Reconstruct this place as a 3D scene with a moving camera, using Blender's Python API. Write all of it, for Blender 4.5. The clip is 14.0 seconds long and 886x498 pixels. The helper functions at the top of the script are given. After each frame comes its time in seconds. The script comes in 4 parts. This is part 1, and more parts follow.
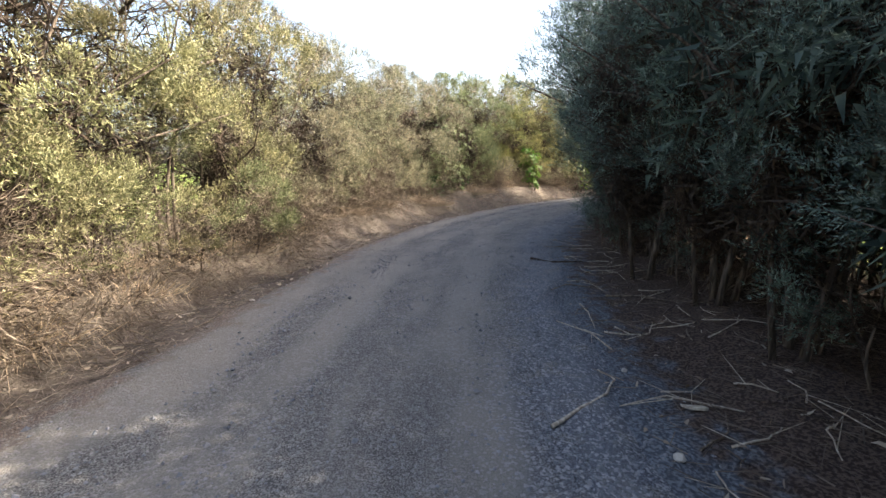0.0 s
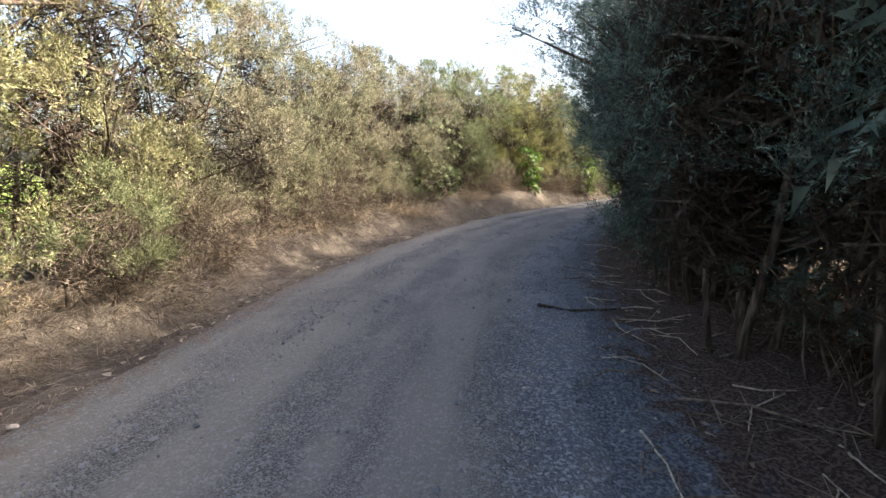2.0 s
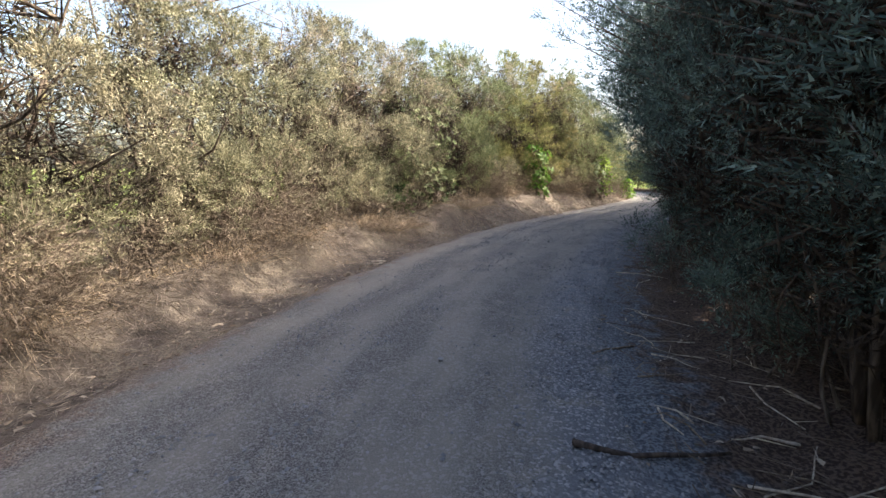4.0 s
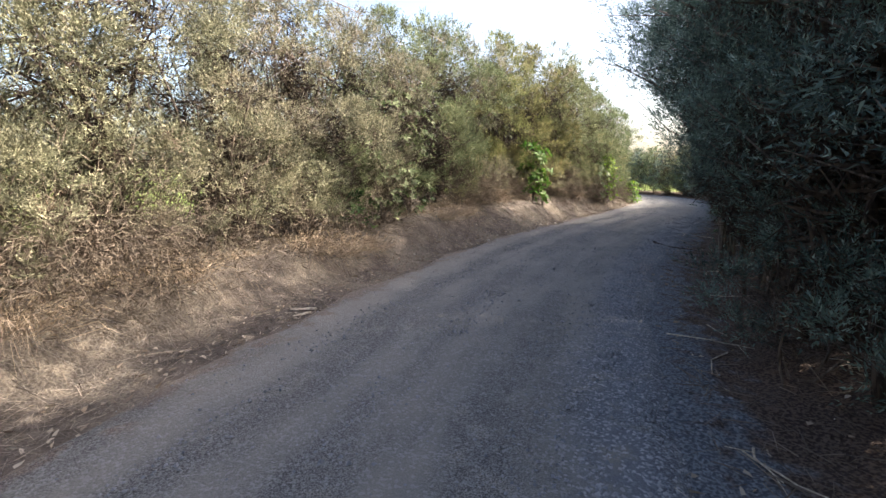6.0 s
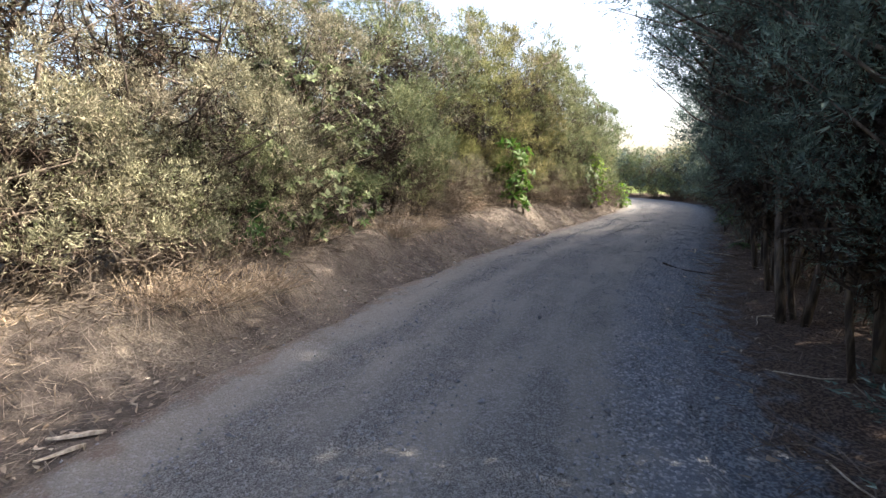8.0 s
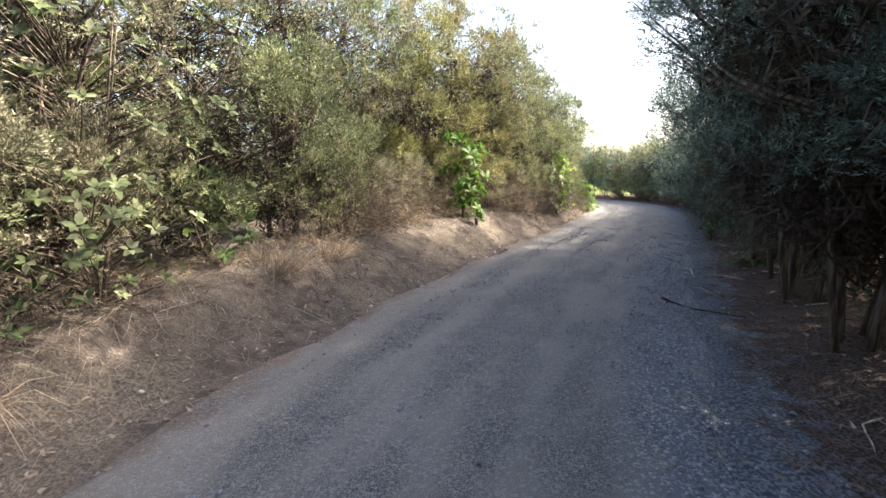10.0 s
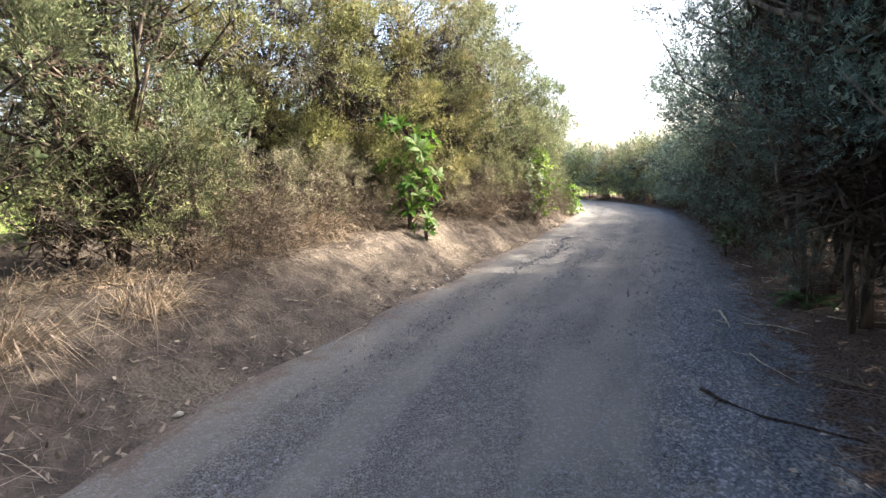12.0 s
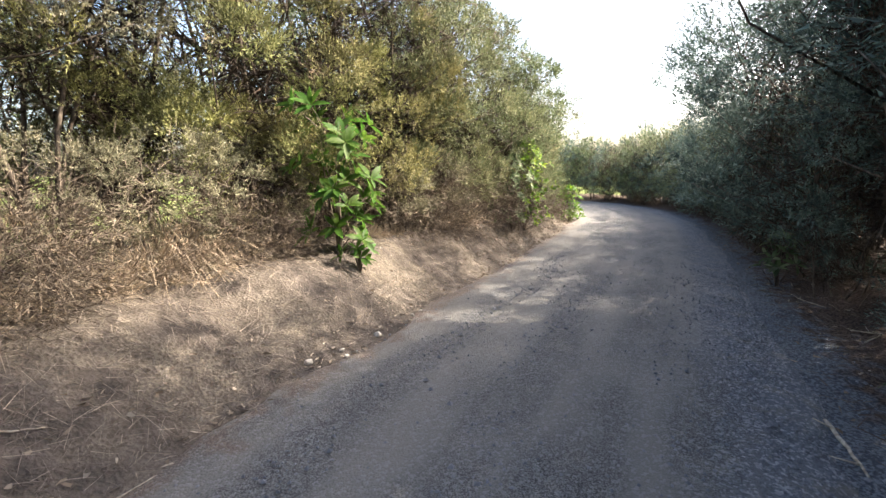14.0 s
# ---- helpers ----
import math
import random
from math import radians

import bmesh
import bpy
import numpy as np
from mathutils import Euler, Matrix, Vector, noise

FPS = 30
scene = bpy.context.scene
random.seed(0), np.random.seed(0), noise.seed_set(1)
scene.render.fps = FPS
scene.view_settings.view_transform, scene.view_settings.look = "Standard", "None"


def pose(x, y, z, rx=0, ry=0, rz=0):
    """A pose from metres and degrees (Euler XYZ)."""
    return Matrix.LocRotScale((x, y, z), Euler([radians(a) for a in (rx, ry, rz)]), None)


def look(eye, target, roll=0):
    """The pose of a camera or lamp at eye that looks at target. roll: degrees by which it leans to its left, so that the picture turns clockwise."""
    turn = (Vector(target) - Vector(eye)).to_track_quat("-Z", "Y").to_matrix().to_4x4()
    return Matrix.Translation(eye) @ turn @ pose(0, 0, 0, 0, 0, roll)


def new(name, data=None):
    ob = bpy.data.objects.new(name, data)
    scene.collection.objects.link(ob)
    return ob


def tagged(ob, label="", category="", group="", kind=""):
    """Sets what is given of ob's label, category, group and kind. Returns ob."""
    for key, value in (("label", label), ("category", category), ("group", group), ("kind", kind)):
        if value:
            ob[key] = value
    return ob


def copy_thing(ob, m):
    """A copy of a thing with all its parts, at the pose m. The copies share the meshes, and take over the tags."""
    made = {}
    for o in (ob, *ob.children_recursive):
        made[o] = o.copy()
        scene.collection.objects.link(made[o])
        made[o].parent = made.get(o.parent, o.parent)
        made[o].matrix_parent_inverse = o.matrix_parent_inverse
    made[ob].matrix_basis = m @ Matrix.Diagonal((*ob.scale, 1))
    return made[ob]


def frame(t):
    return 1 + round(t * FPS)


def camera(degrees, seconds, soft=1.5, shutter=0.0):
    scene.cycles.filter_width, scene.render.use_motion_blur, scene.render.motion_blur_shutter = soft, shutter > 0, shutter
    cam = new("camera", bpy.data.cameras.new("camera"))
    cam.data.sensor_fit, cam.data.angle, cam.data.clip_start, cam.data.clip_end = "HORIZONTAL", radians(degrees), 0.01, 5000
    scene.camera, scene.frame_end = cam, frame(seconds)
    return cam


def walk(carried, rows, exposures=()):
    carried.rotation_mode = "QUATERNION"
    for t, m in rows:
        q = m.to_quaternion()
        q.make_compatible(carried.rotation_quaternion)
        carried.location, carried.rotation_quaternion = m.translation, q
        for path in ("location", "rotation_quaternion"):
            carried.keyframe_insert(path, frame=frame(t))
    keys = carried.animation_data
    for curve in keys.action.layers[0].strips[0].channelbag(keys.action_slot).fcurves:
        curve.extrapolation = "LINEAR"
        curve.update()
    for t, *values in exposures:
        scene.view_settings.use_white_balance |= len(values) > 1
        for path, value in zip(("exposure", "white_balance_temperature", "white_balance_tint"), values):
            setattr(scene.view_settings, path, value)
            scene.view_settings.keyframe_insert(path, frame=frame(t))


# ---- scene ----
cam = camera(90.3, 14.0)
PATH = [
    (0, (-0.031, 0.044, 1.509), (-0.013, 2.011, 1.147), 0.9),
    (0.5, (0.054, 0.674, 1.512), (0.072, 2.642, 1.156), 0.8),
    (1, (0.149, 1.295, 1.514), (0.175, 3.263, 1.153), 0.9),
    (1.5, (0.253, 1.917, 1.522), (0.28, 3.885, 1.167), 0.9),
    (2, (0.358, 2.532, 1.527), (0.387, 4.5, 1.173), 0.8),
    (2.5, (0.455, 3.162, 1.533), (0.478, 5.13, 1.178), 0.5),
    (2.7, (0.496, 3.416, 1.535), (0.517, 5.383, 1.17), 0.4),
    (4.8, (0.934, 6.09, 1.57), (0.932, 8.06, 1.224), 0.3),
    (5, (0.975, 6.348, 1.571), (0.974, 8.318, 1.223), 0.3),
    (5.5, (1.079, 7.004, 1.58), (1.097, 8.973, 1.228), 0.6),
    (6, (1.176, 7.649, 1.592), (1.21, 9.618, 1.241), 0.4),
    (6.5, (1.296, 8.265, 1.603), (1.343, 10.235, 1.262), 0.1),
    (7, (1.434, 8.85, 1.606), (1.49, 10.818, 1.256), 0.4),
    (7.5, (1.591, 9.425, 1.608), (1.669, 11.393, 1.26), 0.2),
    (8, (1.764, 9.999, 1.611), (1.876, 11.966, 1.267), 0.3),
    (8.2, (1.842, 10.235, 1.612), (1.961, 12.201, 1.267), 0.4),
    (10.3, (2.763, 12.79, 1.623), (3.05, 14.742, 1.29), -0.4),
    (10.5, (2.868, 13.036, 1.623), (3.166, 14.984, 1.284), -0.2),
    (11, (3.167, 13.649, 1.622), (3.485, 15.596, 1.29), -0.5),
    (11.5, (3.465, 14.236, 1.616), (3.793, 16.179, 1.279), -0.3),
    (12, (3.753, 14.806, 1.612), (4.085, 16.748, 1.27), -0.4),
    (12.5, (4.019, 15.353, 1.614), (4.351, 17.296, 1.273), -0.4),
    (13, (4.291, 15.903, 1.627), (4.611, 17.848, 1.291), -1.0),
    (13.5, (4.589, 16.46, 1.637), (4.913, 18.406, 1.304), -0.8),
    (14, (4.895, 16.986, 1.636), (5.222, 18.928, 1.288), -0.7),
]
walk(cam, [(t, look(eye, target, roll)) for t, eye, target, roll in PATH],
     exposures=[(0.0, 2.12, 6900, 10), (2.5, 2.14, 6900, 10), (5.0, 1.95, 6700, 11), (8.0, 2.02, 6550, 11), (11.0, 2.42, 6700, 10), (12.5, 2.36, 6700, 10), (14.0, 2.18, 6700, 10)])

# ---- world, sun, exposure ----
SUN_WAY = Vector((1.0, 0.04, 0.0)).normalized()      # level direction towards the sun
SUN_UP = radians(38.5)
world = bpy.data.worlds.new("sky")
scene.world = world
world.use_nodes = True
wn = world.node_tree.nodes
sky = wn.new("ShaderNodeTexSky")
sky.sky_type, sky.sun_disc = "NISHITA", False
sky.sun_elevation, sky.sun_rotation = SUN_UP, math.atan2(SUN_WAY.x, SUN_WAY.y)
sky.air_density, sky.dust_density = 1.0, 5.0
wn["Background"].inputs["Strength"].default_value = 0.15
world.node_tree.links.new(sky.outputs[0], wn["Background"].inputs["Color"])
sun = new("sun", bpy.data.lights.new("sun", "SUN"))
sun.data.energy, sun.data.angle, sun.data.color = 5.0, radians(0.6), (1.0, 0.9, 0.75)
sun.matrix_world = look((0, 0, 0), -(SUN_WAY * math.cos(SUN_UP) + Vector((0, 0, math.sin(SUN_UP)))))


# ---- the line of the road ----
CENTRE = [(-1.6, -40), (-1.5, -20), (-1.3, -8), (-1.05, -2), (-0.72, 2), (-0.35, 5), (0.45, 9), (1.7, 12.5), (3.87, 16.7), (7.2, 21.4),
          (10.2, 25.4), (12.8, 29.3), (14.5, 33), (14.9, 36.3), (13.6, 39.6), (10.4, 42.6), (6, 45), (0, 47.5), (-8, 50), (-30, 56)]


def spline(points, step):
    """Even points along a smooth curve through the given ones."""
    p = np.array([points[0]] + list(points) + [points[-1]], float)
    out = []
    for i in range(1, len(p) - 2):
        n = max(2, int(np.linalg.norm(p[i + 1] - p[i]) / step))
        t = np.linspace(0, 1, n, endpoint=False)[:, None]
        a, b, c, d = p[i - 1], p[i], p[i + 1], p[i + 2]
        out.append(0.5 * (2 * b + (c - a) * t + (2 * a - 5 * b + 4 * c - d) * t ** 2 + (3 * b - 3 * c + d - a) * t ** 3))
    return np.concatenate(out)


LINE = spline(CENTRE, 0.1)
TANG = np.gradient(LINE, axis=0)
TANG /= np.linalg.norm(TANG, axis=1)[:, None]
ALONG = np.concatenate([[0], np.cumsum(np.linalg.norm(np.diff(LINE, axis=0), axis=1))])
ALONG -= ALONG[np.argmin(np.abs(LINE[:, 1]))]          # 0 abreast of the start of the walk
HALF = 1.78


def road_frame(xy):
    """How far along the road, and how far to its right, the given points lie."""
    xy = np.asarray(xy, float).reshape(-1, 2)
    s, u = np.empty(len(xy)), np.empty(len(xy))
    for i in range(0, len(xy), 4000):
        q = xy[i:i + 4000]
        d = ((q[:, None, :] - LINE[None, ::2, :]) ** 2).sum(-1)
        k = d.argmin(1) * 2
        r = q - LINE[k]
        t = TANG[k]
        side = r[:, 0] * t[:, 1] - r[:, 1] * t[:, 0]
        s[i:i + 4000] = ALONG[k] + (r * t).sum(1)
        u[i:i + 4000] = np.where(np.abs(side) > 1e-9, np.sign(side), 1) * np.sqrt(d.min(1))
    return s, u


def on_road(s, u):
    """Points s along the road and u to the right of its middle."""
    s, u = np.broadcast_arrays(np.asarray(s, float), np.asarray(u, float))
    x, y = np.interp(s, ALONG, LINE[:, 0]), np.interp(s, ALONG, LINE[:, 1])
    tx, ty = np.interp(s, ALONG, TANG[:, 0]), np.interp(s, ALONG, TANG[:, 1])
    return np.stack([x + u * ty, y - u * tx], -1)


def ramp(v, a, b):
    t = np.clip((v - a) / (b - a), 0, 1)
    return t * t * (3 - 2 * t)


def waves(x, y, seed, size):
    """Smooth uneven relief between -1 and 1."""
    r = np.random.RandomState(seed)
    out = np.zeros_like(x)
    for _ in range(6):
        a, f, p = r.uniform(0, 6.3), r.uniform(0.6, 1.7) / size, r.uniform(0, 6.3)
        out += np.sin((x * np.cos(a) + y * np.sin(a)) * f * 6.28 + p)
    return out / 3.2


def ground_z(x, y, s, u):
    rough = 0.035 * waves(x, y, 5, 1.3) + 0.018 * waves(x, y, 6, 0.45)
    left = -u - HALF + 0.12 * waves(x, y, 9, 2.5)
    late = ramp(s, 6, 13)
    top = 0.16 + 0.26 * late + 0.2 * ramp(s, 13, 18) - 0.15 * ramp(s, 24, 40)
    drain = 0.13 * (1 - late) * np.exp(-((left - 0.55) / 0.4) ** 2)
    bank = top * ramp(left, 0.55 - 0.5 * ramp(s, 11, 17), 1.25) - drain + 0.12 * ramp(left, 1.3, 3.6) - 0.55 * ramp(left, 5, 11)
    right = u - HALF
    verge = -0.05 * ramp(right, 0.0, 0.5) + 0.16 * ramp(right, 0.6, 1.8) - 0.1 * ramp(right, 4, 8)
    far = 1.2 * waves(x, y, 12, 160.0) * ramp(np.abs(u), 30, 120)
    off = ramp(np.abs(u) - HALF, -0.15, 0.5)
    return np.where(u < 0, bank, verge) + rough * off - 0.05 * (1 - off) + far


# ---- mesh helpers ----
class Heap:
    """Vertices and faces gathered for one mesh."""

    def __init__(self):
        self.v, self.f, self.n = [], [], 0

    def add(self, verts, faces):
        self.v.append(np.asarray(verts, float).reshape(-1, 3))
        faces = np.asarray(faces, int)
        self.f.append(faces + self.n)
        self.n += len(self.v[-1])

    def mesh(self, name, smooth=False):
        v = np.concatenate(self.v)
        faces = [row for block in self.f for row in block.tolist()]
        me = bpy.data.meshes.new(name)
        me.from_pydata(v.tolist(), [], faces)
        if smooth:
            me.polygons.foreach_set("use_smooth", [True] * len(me.polygons))
        me.update()
        return me


def tube(heap, pts, radii, sides=5):
    """A tapered round stick along the points."""
    pts, radii = np.asarray(pts, float), np.asarray(radii, float)
    t = np.gradient(pts, axis=0)
    t /= np.linalg.norm(t, axis=1)[:, None] + 1e-9
    ref = np.where(np.abs(t[:, 2:3]) > 0.9, np.array([[1.0, 0, 0]]), np.array([[0, 0, 1.0]]))
    a = np.cross(t, ref)
    a /= np.linalg.norm(a, axis=1)[:, None] + 1e-9
    b = np.cross(t, a)
    ang = np.arange(sides) * 2 * np.pi / sides
    ring = pts[:, None] + radii[:, None, None] * (np.cos(ang)[None, :, None] * a[:, None] + np.sin(ang)[None, :, None] * b[:, None])
    n = len(pts)
    i, j = np.meshgrid(np.arange(n - 1), np.arange(sides), indexing="ij")
    k = (j + 1) % sides
    heap.add(ring.reshape(-1, 3), np.stack([i * sides + j, i * sides + k, (i + 1) * sides + k, (i + 1) * sides + j], -1).reshape(-1, 4))
    heap.f.append(np.array([list(range(heap.n - sides, heap.n))]))
    heap.f.append(np.array([list(range(heap.n - n * sides, heap.n - (n - 1) * sides))[::-1]]))


def unit(v):
    return v / (np.linalg.norm(v, axis=-1, keepdims=True) + 1e-9)


def part(name, me, material, parent=None, label=""):
    ob = new(name, me)
    if material and not me.materials:
        me.materials.append(material)
    if parent:
        ob.parent = parent
    return tagged(ob, label)


# ---- materials ----
def shader(name, rough=0.8, spec=0.3):
    m = bpy.data.materials.new(name)
    m.use_nodes = True
    b = m.node_tree.nodes["Principled BSDF"]
    b.inputs["Roughness"].default_value = rough
    b.inputs["Specular IOR Level"].default_value = spec
    return m, m.node_tree.nodes, m.node_tree.links, b


def noise_node(n, l, scale, detail=4, coord=None, stretch=None):
    t = n.new("ShaderNodeTexNoise")
    t.inputs["Scale"].default_value, t.inputs["Detail"].default_value = scale, detail
    if coord is not None:
        if stretch:
            mp = n.new("ShaderNodeMapping")
            mp.inputs["Scale"].default_value = stretch
            l.new(coord, mp.inputs[0])
            coord = mp.outputs[0]
        l.new(coord, t.inputs["Vector"])
    return t.outputs["Fac"]


def band(n, l, value, a, b):
    """0 where value is under a, 1 where it is over b."""
    t = n.new("ShaderNodeMapRange")
    t.interpolation_type = "SMOOTHSTEP"
    t.inputs["From Min"].default_value, t.inputs["From Max"].default_value = a, b
    l.new(value, t.inputs["Value"])
    return t.outputs[0]


def blend(n, l, fac, a, b, mode="MIX"):
    t = n.new("ShaderNodeMix")
    t.data_type, t.blend_type = "RGBA", mode
    if isinstance(fac, float):
        t.inputs[0].default_value = fac
    else:
        l.new(fac, t.inputs[0])
    for k, c in ((6, a), (7, b)):
        if isinstance(c, tuple):
            t.inputs[k].default_value = (*c, 1)
        else:
            l.new(c, t.inputs[k])
    return t.outputs[2]


def calc(n, l, op, a, b):
    t = n.new("ShaderNodeMath")
    t.operation = op
    for k, c in ((0, a), (1, b)):
        if isinstance(c, (int, float)):
            t.inputs[k].default_value = c
        else:
            l.new(c, t.inputs[k])
    return t.outputs[0]


def bumped(n, l, b, height, strength, distance):
    t = n.new("ShaderNodeBump")
    t.inputs["Strength"].default_value, t.inputs["Distance"].default_value = strength, distance
    l.new(height, t.inputs["Height"])
    l.new(t.outputs[0], b.inputs["Normal"])


def leaf_material(name, base, other, tip, through_light=0.22, rough=0.55, patch=1.3, dry=None):
    """Leaves that vary from leaf to leaf, from patch to patch and from plant to plant."""
    m, n, l, b = shader(name, rough + 0.1, 0.2)
    geo, info, tc = n.new("ShaderNodeNewGeometry"), n.new("ShaderNodeObjectInfo"), n.new("ShaderNodeTexCoord")
    big = band(n, l, noise_node(n, l, patch, 3, tc.outputs["Object"]), 0.4, 0.62)
    col = blend(n, l, big, base, other)
    col = blend(n, l, calc(n, l, "MULTIPLY", band(n, l, geo.outputs["Random Per Island"], 0.55, 1.0), 0.75), col, tip)
    if dry:
        col = blend(n, l, band(n, l, noise_node(n, l, patch * 0.7, 2, tc.outputs["Object"]), 0.57, 0.72), col, dry)
    tufts = band(n, l, noise_node(n, l, 4.2, 3, tc.outputs["Object"]), 0.38, 0.62)
    hs = n.new("ShaderNodeHueSaturation")
    l.new(calc(n, l, "ADD", calc(n, l, "MULTIPLY", info.outputs["Random"], 0.04), 0.48), hs.inputs["Hue"])
    l.new(calc(n, l, "MULTIPLY", calc(n, l, "ADD", calc(n, l, "MULTIPLY", geo.outputs["Random Per Island"], 0.26), 0.87), calc(n, l, "ADD", calc(n, l, "MULTIPLY", tufts, 0.85), 0.5)), hs.inputs["Value"])
    l.new(col, hs.inputs["Color"])
    l.new(hs.outputs[0], b.inputs["Base Color"])
    tr, mix = n.new("ShaderNodeBsdfTranslucent"), n.new("ShaderNodeMixShader")
    l.new(hs.outputs[0], tr.inputs["Color"])
    mix.inputs[0].default_value = through_light
    l.new(b.outputs[0], mix.inputs[1])
    l.new(tr.outputs[0], mix.inputs[2])
    l.new(mix.outputs[0], n["Material Output"].inputs["Surface"])
    return m


def bark_material(name, dark, light):
    m, n, l, b = shader(name, 0.9, 0.15)
    tc = n.new("ShaderNodeTexCoord")
    g = noise_node(n, l, 9, 6, tc.outputs["Object"], (3, 3, 0.5))
    l.new(blend(n, l, band(n, l, g, 0.35, 0.7), dark, light), b.inputs["Base Color"])
    bumped(n, l, b, g, 0.8, 0.02)
    return m


def straw_material(name, a, c, grey):
    m, n, l, b = shader(name, 0.75, 0.25)
    geo, tc = n.new("ShaderNodeNewGeometry"), n.new("ShaderNodeTexCoord")
    col = blend(n, l, geo.outputs["Random Per Island"], a, c)
    col = blend(n, l, band(n, l, noise_node(n, l, 0.9, 3, tc.outputs["Object"]), 0.48, 0.68), col, grey)
    l.new(col, b.inputs["Base Color"])
    return m


def stone_material(name, a, c):
    m, n, l, b = shader(name, 0.85, 0.3)
    geo, tc = n.new("ShaderNodeNewGeometry"), n.new("ShaderNodeTexCoord")
    col = blend(n, l, geo.outputs["Random Per Island"], a, c)
    col = blend(n, l, noise_node(n, l, 30, 4, tc.outputs["Object"]), col, tuple(x * 0.6 for x in a))
    l.new(col, b.inputs["Base Color"])
    return m


def road_material():
    m, n, l, b = shader("compacted gravel", 0.92, 0.2)
    tc, uv = n.new("ShaderNodeTexCoord"), n.new("ShaderNodeUVMap")
    uv.uv_map = "lane"
    sep = n.new("ShaderNodeSeparateXYZ")
    l.new(uv.outputs[0], sep.inputs[0])
    wob = calc(n, l, "ADD", sep.outputs[0], calc(n, l, "MULTIPLY", calc(n, l, "SUBTRACT", noise_node(n, l, 0.5, 3, tc.outputs["Object"]), 0.5), 0.6))
    fine = noise_node(n, l, 110, 4, tc.outputs["Object"])
    mid = noise_node(n, l, 4, 5, tc.outputs["Object"])
    streak = noise_node(n, l, 1.0, 6, uv.outputs[0], (2.2, 0.6, 1))
    vor = n.new("ShaderNodeTexVoronoi")
    vor.inputs["Scale"].default_value = 60
    l.new(tc.outputs["Object"], vor.inputs["Vector"])
    dust, grit, blue = (0.19, 0.18, 0.166), (0.128, 0.126, 0.125), (0.12, 0.129, 0.15)
    lanes = calc(n, l, "ADD", streak, calc(n, l, "MULTIPLY", calc(n, l, "SUBTRACT", noise_node(n, l, 1.0, 4, uv.outputs[0], (1.6, 0.12, 1)), 0.5), 0.7))
    for middle, wide, gain in ((-1.4, 0.36, 0.12), (-0.95, 0.26, -0.1), (-0.5, 0.28, 0.07), (-0.1, 0.3, -0.08), (0.55, 0.5, 0.06)):
        away = calc(n, l, "ABSOLUTE", calc(n, l, "SUBTRACT", wob, middle), 0)
        lanes = calc(n, l, "ADD", lanes, calc(n, l, "MULTIPLY", band(n, l, away, wide, 0.0), gain))
    col = blend(n, l, band(n, l, lanes, 0.32, 0.76), grit, dust)
    col = blend(n, l, band(n, l, wob, 0.95, 1.45), col, blue)
    col = blend(n, l, band(n, l, mid, 0.5, 0.72), col, (0.175, 0.165, 0.155))
    rim = calc(n, l, "ADD", calc(n, l, "MULTIPLY", sep.outputs[0], -1.0), calc(n, l, "MULTIPLY", calc(n, l, "SUBTRACT", mid, 0.5), 1.3))
    col = blend(n, l, band(n, l, rim, 1.45, 1.8), col, (0.15, 0.12, 0.1))
    chips = blend(n, l, band(n, l, fine, 0.4, 0.62), (0.42, 0.42, 0.43), (1.4, 1.4, 1.4))
    coarse = calc(n, l, "ADD", calc(n, l, "MULTIPLY", band(n, l, lanes, 0.62, 0.36), 0.75), 0.2)
    col = blend(n, l, coarse, col, chips, "MULTIPLY")
    cell = n.new("ShaderNodeSeparateColor")
    l.new(vor.outputs["Color"], cell.inputs[0])
    col = blend(n, l, calc(n, l, "MULTIPLY", band(n, l, cell.outputs[0], 0.6, 1.0), calc(n, l, "ADD", calc(n, l, "MULTIPLY", band(n, l, wob, 0.9, 1.4), 0.45), 0.3)), col, (0.33, 0.335, 0.35))
    l.new(col, b.inputs["Base Color"])
    bumped(n, l, b, calc(n, l, "ADD", fine, calc(n, l, "MULTIPLY", vor.outputs["Distance"], -0.8)), 0.7, 0.012)
    return m


